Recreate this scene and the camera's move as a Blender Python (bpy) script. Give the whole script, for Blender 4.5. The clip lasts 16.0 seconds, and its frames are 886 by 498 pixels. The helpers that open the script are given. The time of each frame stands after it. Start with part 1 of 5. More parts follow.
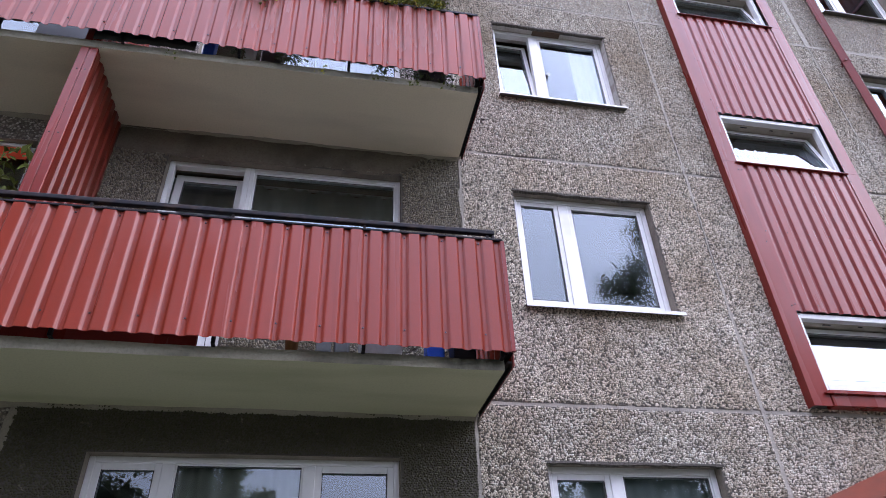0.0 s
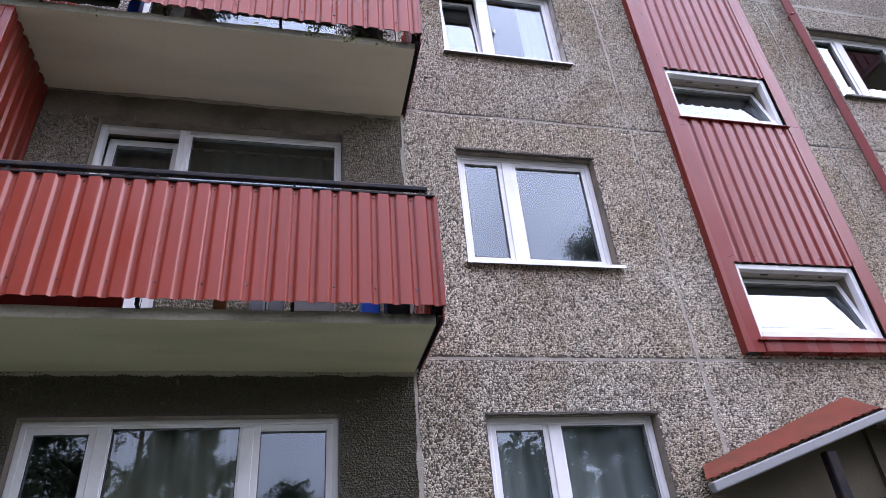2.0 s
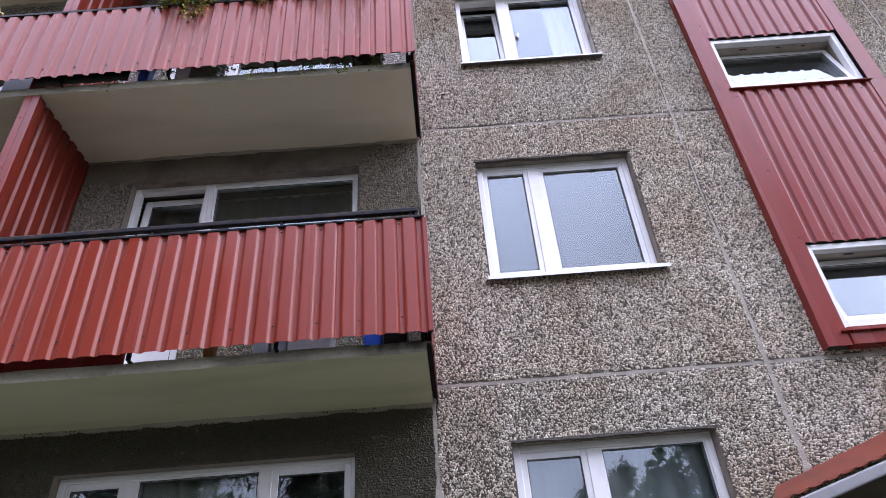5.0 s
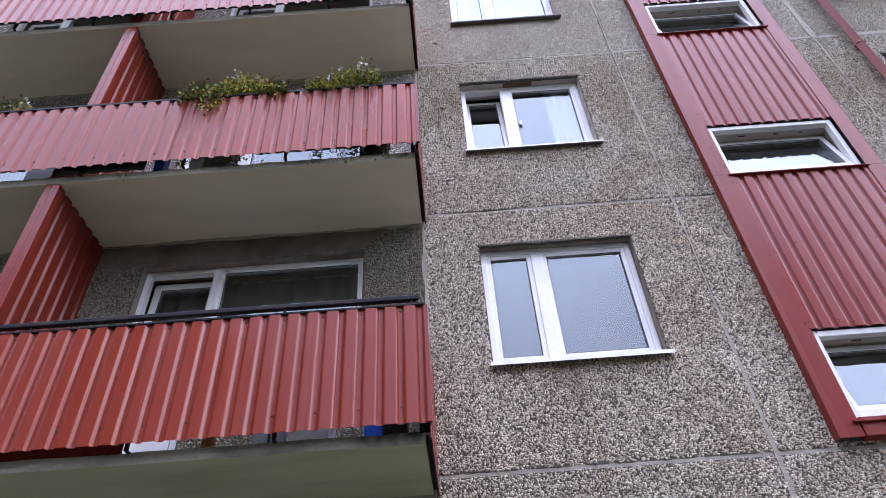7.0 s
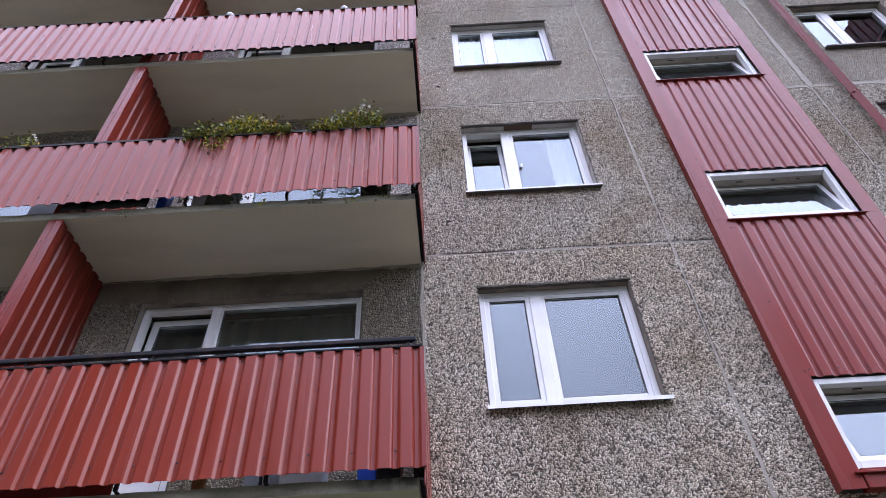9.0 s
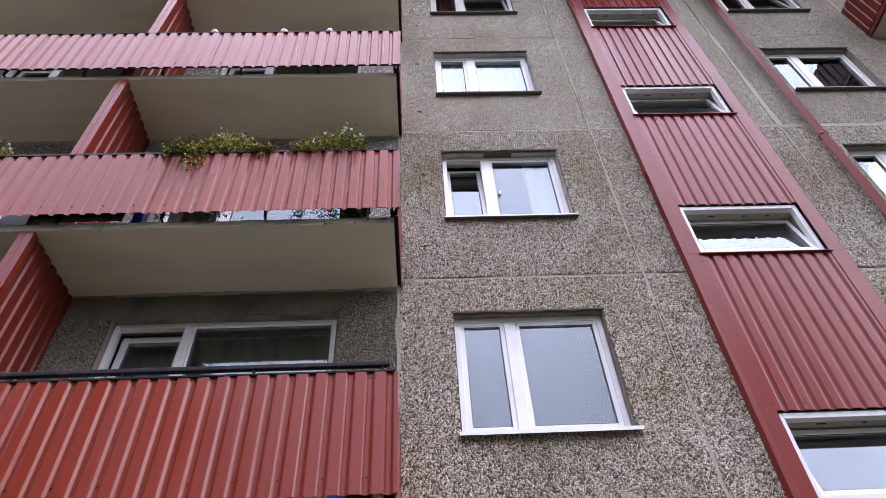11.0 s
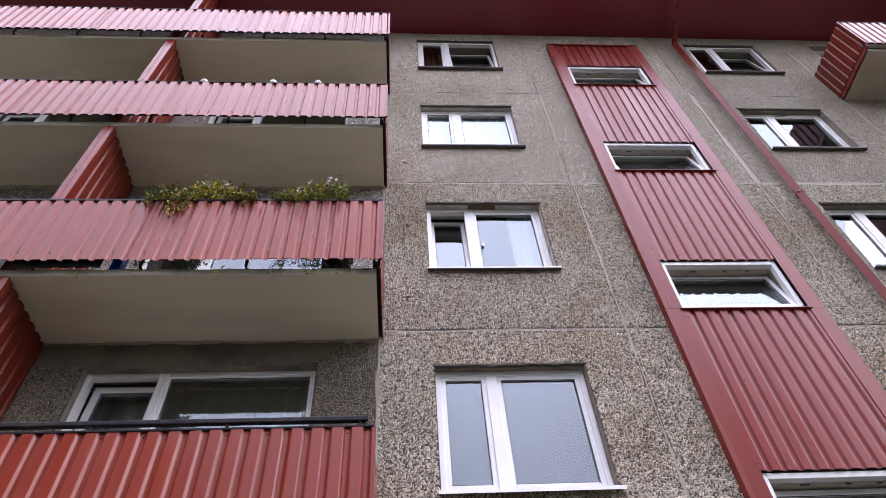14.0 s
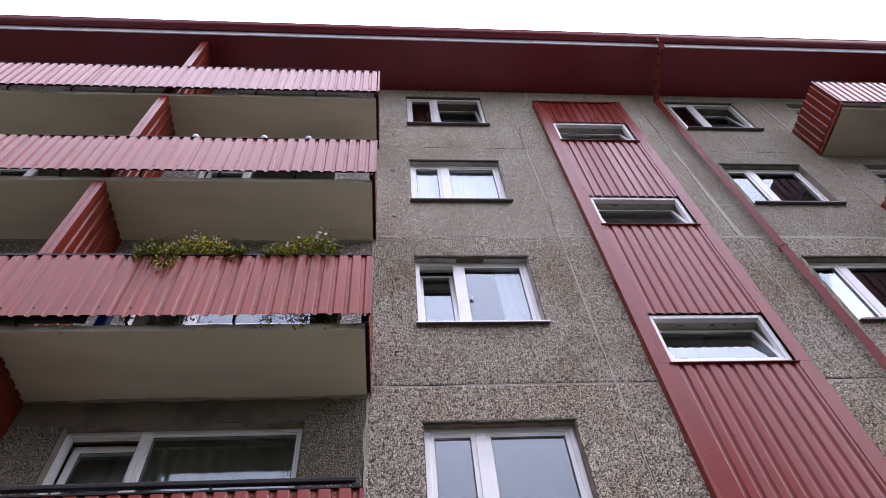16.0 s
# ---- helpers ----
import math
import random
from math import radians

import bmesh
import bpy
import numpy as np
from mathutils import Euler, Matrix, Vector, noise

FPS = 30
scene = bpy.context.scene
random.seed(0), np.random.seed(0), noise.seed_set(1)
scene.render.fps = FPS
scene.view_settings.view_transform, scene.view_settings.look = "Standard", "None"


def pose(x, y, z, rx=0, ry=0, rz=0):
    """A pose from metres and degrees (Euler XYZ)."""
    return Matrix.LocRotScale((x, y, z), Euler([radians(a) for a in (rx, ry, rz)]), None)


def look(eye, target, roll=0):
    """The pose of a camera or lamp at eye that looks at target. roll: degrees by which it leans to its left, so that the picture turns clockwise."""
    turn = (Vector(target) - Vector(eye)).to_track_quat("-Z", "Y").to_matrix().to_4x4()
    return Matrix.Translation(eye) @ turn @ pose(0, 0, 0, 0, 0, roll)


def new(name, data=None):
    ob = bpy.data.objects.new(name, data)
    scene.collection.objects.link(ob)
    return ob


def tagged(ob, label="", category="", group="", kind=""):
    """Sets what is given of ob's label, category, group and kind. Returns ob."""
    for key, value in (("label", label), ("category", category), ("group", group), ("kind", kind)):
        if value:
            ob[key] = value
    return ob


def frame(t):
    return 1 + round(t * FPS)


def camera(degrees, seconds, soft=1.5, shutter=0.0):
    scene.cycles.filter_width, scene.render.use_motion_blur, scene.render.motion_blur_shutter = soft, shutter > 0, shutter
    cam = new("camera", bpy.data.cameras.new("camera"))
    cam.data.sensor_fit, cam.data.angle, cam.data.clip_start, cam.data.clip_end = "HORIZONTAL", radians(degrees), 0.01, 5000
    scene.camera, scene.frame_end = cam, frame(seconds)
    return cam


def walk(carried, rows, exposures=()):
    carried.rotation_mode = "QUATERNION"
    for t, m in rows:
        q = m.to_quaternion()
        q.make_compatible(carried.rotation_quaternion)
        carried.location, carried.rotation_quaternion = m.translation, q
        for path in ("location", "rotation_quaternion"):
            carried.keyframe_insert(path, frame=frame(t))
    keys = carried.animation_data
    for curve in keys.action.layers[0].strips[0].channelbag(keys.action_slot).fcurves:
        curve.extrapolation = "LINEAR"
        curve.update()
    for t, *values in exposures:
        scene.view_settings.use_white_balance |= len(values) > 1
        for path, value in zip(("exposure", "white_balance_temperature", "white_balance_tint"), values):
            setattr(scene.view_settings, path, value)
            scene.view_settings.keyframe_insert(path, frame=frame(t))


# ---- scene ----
cam = camera(69.2, 16.0, soft=0.72)
PATH = [
    (0, (-1.186, -4.726, 1.536), (-0.84, -3.115, 2.67), -2.5),
    (0.5, (-1.147, -4.723, 1.53), (-0.786, -3.107, 2.652), -2.8),
    (1, (-1.106, -4.714, 1.512), (-0.738, -3.091, 2.622), -3.7),
    (1.5, (-1.027, -4.748, 1.488), (-0.648, -3.119, 2.585), -3.1),
    (2, (-0.867, -4.741, 1.45), (-0.444, -3.089, 2.496), -5.1),
    (2.2, (-0.749, -4.686, 1.447), (-0.32, -3.032, 2.487), -5.2),
    (2.5, (-0.546, -4.622, 1.456), (-0.179, -2.963, 2.511), -3.1),
    (2.7, (-0.476, -4.572, 1.451), (-0.136, -2.919, 2.525), -4.1),
    (3, (-0.358, -4.512, 1.451), (-0.072, -2.868, 2.555), -6.9),
    (3.2, (-0.261, -4.532, 1.47), (-0.03, -2.874, 2.564), -5.9),
    (5.5, (0.17, -4.625, 1.53), (0.187, -3.0, 2.696), -5.0),
    (6, (0.22, -4.666, 1.554), (0.251, -3.088, 2.783), -4.9),
    (6.5, (0.228, -4.661, 1.545), (0.247, -3.119, 2.818), -4.2),
    (7, (0.221, -4.7, 1.561), (0.22, -3.191, 2.874), -4.1),
    (7.5, (0.213, -4.725, 1.57), (0.2, -3.248, 2.918), -3.9),
    (8, (0.236, -4.727, 1.561), (0.217, -3.269, 2.93), -3.3),
    (10.5, (0.256, -4.761, 1.585), (0.311, -3.364, 3.016), -3.7),
    (11, (0.236, -4.776, 1.571), (0.315, -3.393, 3.014), -3.7),
    (11.5, (0.243, -4.776, 1.594), (0.34, -3.428, 3.068), -3.9),
    (12, (0.272, -4.784, 1.598), (0.374, -3.458, 3.092), -4.1),
    (12.5, (0.262, -4.781, 1.596), (0.365, -3.462, 3.096), -4.1),
    (13, (0.249, -4.787, 1.598), (0.346, -3.479, 3.108), -4.1),
    (13.5, (0.243, -4.794, 1.597), (0.354, -3.504, 3.122), -4.5),
    (14, (0.262, -4.793, 1.604), (0.389, -3.523, 3.144), -4.6),
    (14.5, (0.265, -4.795, 1.601), (0.403, -3.551, 3.161), -5.0),
    (15, (0.247, -4.811, 1.612), (0.393, -3.6, 3.197), -5.2),
    (15.5, (0.247, -4.832, 1.622), (0.405, -3.666, 3.239), -6.0),
    (16, (0.253, -4.839, 1.614), (0.417, -3.695, 3.246), -6.6),
]
walk(cam, [(t, look(eye, target, roll)) for t, eye, target, roll in PATH],
     [(0.0, 0.27, 6100, 8), (3.0, 0.2, 6230, 8), (5.5, 0.24, 6250, 8), (7.0, 0.16, 6080, 8), (8.0, 0.05, 5990, 8), (10.5, 0.07, 6480, 7), (13.5, 0.1, 6740, 8), (15.2, 0.18, 6700, 8), (16.0, -0.15, 6620, 8)])

# ---- light ----
world = bpy.data.worlds.new("world")
scene.world = world
world.use_nodes = True
wn, wl = world.node_tree.nodes, world.node_tree.links
wn.clear()
sky = wn.new("ShaderNodeTexSky")
sky.sky_type, sky.sun_disc = "NISHITA", False
sky.sun_elevation, sky.sun_rotation = radians(29.8), radians(113.6)
sky.dust_density, sky.air_density = 3.0, 1.0
cloud = wn.new("ShaderNodeMix")
cloud.data_type = "RGBA"
cloud.inputs[0].default_value = 0.86
cloud.inputs[7].default_value = (1, 1, 1, 1)
# cloud cover: brightest overhead, with a bright veil round the hidden sun and soft billows
way = wn.new("ShaderNodeTexCoord")
up_share = wn.new("ShaderNodeSeparateXYZ")
wl.new(way.outputs["Generated"], up_share.inputs["Vector"])
def sums(op, a, b):
    m = wn.new("ShaderNodeMath")
    m.operation = op
    for i, v in enumerate((a, b)):
        if isinstance(v, (int, float)):
            m.inputs[i].default_value = v
        else:
            wl.new(v, m.inputs[i])
    return m.outputs[0]


SUN_FROM = Vector((0.8, -0.35, 0.5)).normalized()
cover = sums("ADD", sums("MULTIPLY", sums("POWER", sums("MAXIMUM", up_share.outputs["Z"], 0.0), 2.3), 31.0), 8.4)
toward = wn.new("ShaderNodeVectorMath")
toward.operation = "DOT_PRODUCT"
toward.inputs[1].default_value = SUN_FROM
wl.new(way.outputs["Generated"], toward.inputs[0])
veil = sums("MULTIPLY", sums("POWER", sums("MAXIMUM", toward.outputs["Value"], 0.0), 4.0), 15.0)
billow = wn.new("ShaderNodeTexNoise")
billow.inputs["Scale"].default_value, billow.inputs["Detail"].default_value = 2.6, 4
wl.new(way.outputs["Generated"], billow.inputs["Vector"])
patchy = wn.new("ShaderNodeMapRange")
patchy.inputs["From Min"].default_value, patchy.inputs["From Max"].default_value = 0.3, 0.7
patchy.inputs["To Min"].default_value, patchy.inputs["To Max"].default_value = 0.8, 1.2
wl.new(billow.outputs["Fac"], patchy.inputs["Value"])
brightness = sums("MULTIPLY", sums("ADD", cover, veil), patchy.outputs["Result"])
tint = wn.new("ShaderNodeVectorMath")
tint.operation = "SCALE"
tint.inputs[0].default_value = (0.955, 0.95, 1.28)
wl.new(brightness, tint.inputs["Scale"])
wl.new(tint.outputs["Vector"], cloud.inputs[7])
wbg = wn.new("ShaderNodeBackground")
wbg.inputs["Strength"].default_value = 0.15
wout = wn.new("ShaderNodeOutputWorld")
wl.new(sky.outputs["Color"], cloud.inputs[6])
wl.new(cloud.outputs[2], wbg.inputs["Color"])
wl.new(wbg.outputs["Background"], wout.inputs["Surface"])

sun_data = bpy.data.lights.new("sun", "SUN")
sun_data.energy, sun_data.angle, sun_data.color = 0.6, radians(34), (1.0, 0.96, 1.05)
sun = new("sun", sun_data)
sun.matrix_world = look(20 * SUN_FROM, (0, 0, 0))


# ---- materials ----
def mat(name, base, rough=0.6, metal=0.0, grain=0.0, grain_scale=40.0, stain=None, stain_amount=0.0, stain_scale=1.5, stretch=(1, 1, 1),
        bump=0.0, bump_scale=60.0, spec=0.5, vary=0.0, island=False, streaky=0.0):
    """A painted or mineral surface with fine grain, larger stains and small relief."""
    m = bpy.data.materials.new(name)
    m.use_nodes = True
    n, l = m.node_tree.nodes, m.node_tree.links
    b = n["Principled BSDF"]
    b.inputs["Roughness"].default_value, b.inputs["Metallic"].default_value = rough, metal
    b.inputs["Specular IOR Level"].default_value = spec
    geo = n.new("ShaderNodeNewGeometry")
    mp = n.new("ShaderNodeMapping")
    mp.inputs["Scale"].default_value = stretch
    l.new(geo.outputs["Position"], mp.inputs["Vector"])
    colour = None

    def mix(a, bcol, fac):
        x = n.new("ShaderNodeMix")
        x.data_type = "RGBA"
        if a is None:
            x.inputs[6].default_value = (*base, 1)
        else:
            l.new(a, x.inputs[6])
        x.inputs[7].default_value = (*bcol, 1)
        l.new(fac, x.inputs[0])
        return x.outputs[2]

    def field(scale, lo, hi, amount, detail=5.0, vector=None):
        t = n.new("ShaderNodeTexNoise")
        t.inputs["Scale"].default_value, t.inputs["Detail"].default_value = scale, detail
        l.new(vector or mp.outputs["Vector"], t.inputs["Vector"])
        r = n.new("ShaderNodeMapRange")
        r.inputs["From Min"].default_value, r.inputs["From Max"].default_value = lo, hi
        r.inputs["To Max"].default_value = amount
        l.new(t.outputs["Fac"], r.inputs["Value"])
        return r.outputs["Result"]

    if vary:
        src = geo.outputs["Random Per Island"] if island else n.new("ShaderNodeObjectInfo").outputs["Random"]
        r = n.new("ShaderNodeMapRange")
        r.inputs["To Max"].default_value = vary
        l.new(src, r.inputs["Value"])
        colour = mix(colour, [c * 0.55 for c in base], r.outputs["Result"])
    if grain:
        colour = mix(colour, [c * 0.45 for c in base], field(grain_scale, 0.45, 0.75, grain, vector=geo.outputs["Position"]))
    if stain_amount:
        colour = mix(colour, stain, field(stain_scale, 0.48, 0.72, stain_amount))
    if colour is None:
        b.inputs["Base Color"].default_value = (*base, 1)
    else:
        l.new(colour, b.inputs["Base Color"])
    if streaky:
        sm = n.new("ShaderNodeMapping")
        sm.inputs["Scale"].default_value = (6, 6, 0.35)
        l.new(geo.outputs["Position"], sm.inputs["Vector"])
        r = n.new("ShaderNodeMath")
        r.operation = "ADD"
        r.inputs[1].default_value = rough - 0.25 * streaky
        l.new(field(1.0, 0.35, 0.65, streaky, 4.0, sm.outputs["Vector"]), r.inputs[0])
        l.new(r.outputs[0], b.inputs["Roughness"])
    if bump:
        t = n.new("ShaderNodeTexNoise")
        t.inputs["Scale"].default_value, t.inputs["Detail"].default_value = bump_scale, 4
        l.new(geo.outputs["Position"], t.inputs["Vector"])
        bp = n.new("ShaderNodeBump")
        bp.inputs["Strength"].default_value, bp.inputs["Distance"].default_value = bump, 0.01
        l.new(t.outputs["Fac"], bp.inputs["Height"])
        l.new(bp.outputs["Normal"], b.inputs["Normal"])
    return m


def pebble_mat(name):
    """Exposed aggregate: rounded stones of about two centimetres in grey mortar, with broad weathering."""
    m = bpy.data.materials.new(name)
    m.use_nodes = True
    n, l = m.node_tree.nodes, m.node_tree.links
    b = n["Principled BSDF"]
    b.inputs["Roughness"].default_value = 0.8
    b.inputs["Specular IOR Level"].default_value = 0.3
    geo = n.new("ShaderNodeNewGeometry")
    warp = n.new("ShaderNodeTexNoise")
    warp.inputs["Scale"].default_value, warp.inputs["Detail"].default_value = 30, 2
    l.new(geo.outputs["Position"], warp.inputs["Vector"])
    add = n.new("ShaderNodeVectorMath")
    add.operation = "MULTIPLY_ADD"
    add.inputs[1].default_value = (0.022, 0.022, 0.022)
    l.new(warp.outputs["Color"], add.inputs[0])
    l.new(geo.outputs["Position"], add.inputs[2])
    v = n.new("ShaderNodeTexVoronoi")
    v.inputs["Scale"].default_value = 46
    l.new(add.outputs["Vector"], v.inputs["Vector"])
    sep = n.new("ShaderNodeSeparateColor")
    l.new(v.outputs["Color"], sep.inputs["Color"])
    ramp = n.new("ShaderNodeValToRGB")
    stones = ((0.0, (0.09, 0.08, 0.075)), (0.22, (0.22, 0.19, 0.165)), (0.5, (0.33, 0.29, 0.255)), (0.78, (0.44, 0.40, 0.36)), (1.0, (0.66, 0.63, 0.59)))
    while len(ramp.color_ramp.elements) < len(stones):
        ramp.color_ramp.elements.new(0.5)
    for e, (p, c) in zip(ramp.color_ramp.elements, stones):
        e.position, e.color = p, (*c, 1)
    l.new(sep.outputs[0], ramp.inputs["Fac"])
    gap = n.new("ShaderNodeMapRange")
    gap.inputs["From Min"].default_value, gap.inputs["From Max"].default_value = 0.40, 0.66
    l.new(v.outputs["Distance"], gap.inputs["Value"])
    mortar = n.new("ShaderNodeMix")
    mortar.data_type = "RGBA"
    mortar.inputs[7].default_value = (0.15, 0.135, 0.12, 1)
    l.new(gap.outputs["Result"], mortar.inputs[0])
    l.new(ramp.outputs["Color"], mortar.inputs[6])
    broad = n.new("ShaderNodeTexNoise")
    broad.inputs["Scale"].default_value, broad.inputs["Detail"].default_value = 1.1, 6
    l.new(geo.outputs["Position"], broad.inputs["Vector"])
    br = n.new("ShaderNodeMapRange")
    br.inputs["From Min"].default_value, br.inputs["From Max"].default_value, br.inputs["To Max"].default_value = 0.42, 0.7, 0.45
    l.new(broad.outputs["Fac"], br.inputs["Value"])
    dirt = n.new("ShaderNodeMix")
    dirt.data_type = "RGBA"
    dirt.blend_type = "MULTIPLY"
    dirt.inputs[7].default_value = (0.72, 0.66, 0.58, 1)
    l.new(br.outputs["Result"], dirt.inputs[0])
    l.new(mortar.outputs[2], dirt.inputs[6])
    l.new(dirt.outputs[2], b.inputs["Base Color"])
    inv = n.new("ShaderNodeMath")
    inv.operation = "SUBTRACT"
    inv.inputs[0].default_value = 1.0
    l.new(v.outputs["Distance"], inv.inputs[1])
    bp = n.new("ShaderNodeBump")
    bp.inputs["Strength"].default_value, bp.inputs["Distance"].default_value = 0.9, 0.012
    l.new(inv.outputs["Value"], bp.inputs["Height"])
    l.new(bp.outputs["Normal"], b.inputs["Normal"])
    return m


def glass_mat(name, ior=2.22, tint=(0.86, 0.9, 0.9)):
    """Double glazing: clear, with the strong gloss of several faces and coatings."""
    m = bpy.data.materials.new(name)
    m.use_nodes = True
    n, l = m.node_tree.nodes, m.node_tree.links
    n.remove(n["Principled BSDF"])
    tr, gl, fr, mx = n.new("ShaderNodeBsdfTransparent"), n.new("ShaderNodeBsdfGlossy"), n.new("ShaderNodeFresnel"), n.new("ShaderNodeMixShader")
    tr.inputs["Color"].default_value = (*tint, 1)
    gl.inputs["Roughness"].default_value = 0.0
    gl.inputs["Color"].default_value = (0.85, 0.95, 1.0, 1)
    fr.inputs["IOR"].default_value = ior
    l.new(fr.outputs["Fac"], mx.inputs["Fac"])
    l.new(tr.outputs["BSDF"], mx.inputs[1])
    l.new(gl.outputs["BSDF"], mx.inputs[2])
    l.new(mx.outputs["Shader"], n["Material Output"].inputs["Surface"])
    return m


M_PEBBLE = pebble_mat("exposed_aggregate")
M_MORTAR = mat("joint_mortar", (0.35, 0.315, 0.262), 0.9, grain=0.35, grain_scale=90, stain=(0.17, 0.152, 0.13), stain_amount=0.75, stain_scale=3, bump=0.5, bump_scale=70)
M_MORTAR_PALE = mat("pale_joint_mortar", (0.37, 0.34, 0.285), 0.9, grain=0.3, grain_scale=80, stain=(0.26, 0.235, 0.195), stain_amount=0.7, stain_scale=4, bump=0.5, bump_scale=70)
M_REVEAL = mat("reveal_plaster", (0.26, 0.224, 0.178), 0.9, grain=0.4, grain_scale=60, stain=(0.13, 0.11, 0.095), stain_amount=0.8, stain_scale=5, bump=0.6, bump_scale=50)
M_RED = mat("red_sheet", (0.243, 0.0365, 0.02), 0.175, grain=0.12, grain_scale=120, stain=(0.185, 0.031, 0.015), stain_amount=0.5, stain_scale=2.2, stretch=(5, 5, 0.6),
            bump=0.05, bump_scale=9, spec=0.33, vary=0.25, streaky=0.16)
M_RED_TRIM = mat("red_flashing", (0.2, 0.0285, 0.021), 0.25, grain=0.12, grain_scale=90, stain=(0.11, 0.017, 0.015), stain_amount=0.4, stain_scale=2.0, stretch=(4, 4, 0.7),
                 bump=0.03, bump_scale=10, spec=0.3, vary=0.12, streaky=0.12)
M_RED_NEW = mat("red_cladding_sheet", (0.215, 0.03, 0.0225), 0.2, grain=0.12, grain_scale=120, stain=(0.15, 0.024, 0.018), stain_amount=0.5, stain_scale=2.2, stretch=(5, 5, 0.6),
                bump=0.05, bump_scale=9, spec=0.31, vary=0.2, streaky=0.18)
# grimy red sheet, darkened for dividers and ends that lie in shade
M_RED_SHADED = mat("shaded_grimy_red_sheet", (0.165, 0.023, 0.013), 0.3, grain=0.2, grain_scale=60, stain=(0.075, 0.014, 0.009), stain_amount=0.7, stain_scale=1.6, stretch=(3, 3, 0.8),
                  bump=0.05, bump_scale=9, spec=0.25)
M_RED_RUST = mat("red_sheet_rusted", (0.25, 0.039, 0.02), 0.26, grain=0.12, grain_scale=120, stain=(0.16, 0.026, 0.015), stain_amount=0.5, stain_scale=2.2, stretch=(5, 5, 0.6),
                 bump=0.05, bump_scale=9, spec=0.29)


def streaked(m, colour, centres, head, drop, amount, rough=0.22, scale=(26, 1, 1.6), cut=0.42, below=False):
    """Rust and soil washed down a sheet in narrow runs below the given places along it."""
    n, l = m.node_tree.nodes, m.node_tree.links
    b = n["Principled BSDF"]
    geo = n.new("ShaderNodeNewGeometry")
    sep = n.new("ShaderNodeSeparateXYZ")
    l.new(geo.outputs["Position"], sep.inputs["Vector"])
    mp = n.new("ShaderNodeMapping")
    mp.inputs["Scale"].default_value = scale
    l.new(geo.outputs["Position"], mp.inputs["Vector"])
    t = n.new("ShaderNodeTexNoise")
    t.inputs["Scale"].default_value, t.inputs["Detail"].default_value = 1.0, 5
    l.new(mp.outputs["Vector"], t.inputs["Vector"])

    def ranged(src, lo, hi, a=0.0, z=1.0):
        r = n.new("ShaderNodeMapRange")
        for key, v in (("From Min", lo), ("From Max", hi), ("To Min", a), ("To Max", z)):
            r.inputs[key].default_value = v
        l.new(src, r.inputs["Value"])
        return r.outputs["Result"]

    def math_node(op, a, c):
        q = n.new("ShaderNodeMath")
        q.operation = op
        for i, v in enumerate((a, c)):
            if isinstance(v, float):
                q.inputs[i].default_value = v
            else:
                l.new(v, q.inputs[i])
        return q.outputs[0]

    where = None
    for x, reach in centres:
        d = math_node("ABSOLUTE", math_node("SUBTRACT", sep.outputs["X"], x), 0.0)
        near = ranged(d, 0.2 * reach, reach, 1.0, 0.0)
        where = near if where is None else math_node("MAXIMUM", where, near)
    run = math_node("MULTIPLY", ranged(t.outputs["Fac"], cut, cut + 0.24), ranged(sep.outputs["Z"], head - drop, head - 0.1 * drop))
    if below:
        run = math_node("MULTIPLY", run, ranged(sep.outputs["Z"], head, head + 0.02, 1.0, 0.0))
    fac = math_node("MULTIPLY", math_node("MULTIPLY", run, where), amount)
    mx = n.new("ShaderNodeMix")
    mx.data_type = "RGBA"
    mx.inputs[7].default_value = (*colour, 1)
    src = b.inputs["Base Color"].links[0].from_socket
    l.new(src, mx.inputs[6])
    l.new(fac, mx.inputs[0])
    l.new(mx.outputs[2], b.inputs["Base Color"])
    l.new(math_node("ADD", math_node("MULTIPLY", fac, 0.9 - rough), rough), b.inputs["Roughness"])
    return m


def slab_edge(name):
    return mat(name, (0.36, 0.335, 0.25), 0.9, grain=0.4, grain_scale=50, stain=(0.1, 0.092, 0.06), stain_amount=0.8, stain_scale=2.6, stretch=(0.7, 1, 1.5), bump=0.4, bump_scale=50)


M_EDGE = slab_edge("slab_edge")
M_EDGE_MOSS = [streaked(slab_edge("mossy_slab_edge"), (0.016, 0.017, 0.01), [(-0.1, 0.34), (-0.3, 0.16)], 3.38, 0.16, 1.0, 0.8, (7, 1, 6), 0.3),
               streaked(slab_edge("mossy_upper_slab_edge"), (0.02, 0.02, 0.012), [(-0.05, 0.25), (-0.9, 0.2), (-1.7, 0.2)], 3.38 + 2.7, 0.13, 0.9, 0.8, (7, 1, 6), 0.35)]
M_RED_RUST = streaked(M_RED_RUST, (0.085, 0.024, 0.009), [(-0.72, 0.3), (-0.42, 0.16), (-1.9, 0.22), (-2.15, 0.14), (-1.3, 0.14)], 6.97, 0.75, 0.95)
M_SOFFIT = mat("soffit_boards", (0.22, 0.018, 0.031), 0.45, grain=0.15, grain_scale=60, stain=(0.16, 0.015, 0.025), stain_amount=0.4, stain_scale=1.2)
M_SLAB = mat("slab_concrete", (0.69, 0.62, 0.475), 0.9, grain=0.2, grain_scale=70, stain=(0.45, 0.4, 0.31), stain_amount=0.5, stain_scale=1.1, stretch=(0.6, 2.5, 2.5), bump=0.15, bump_scale=45)
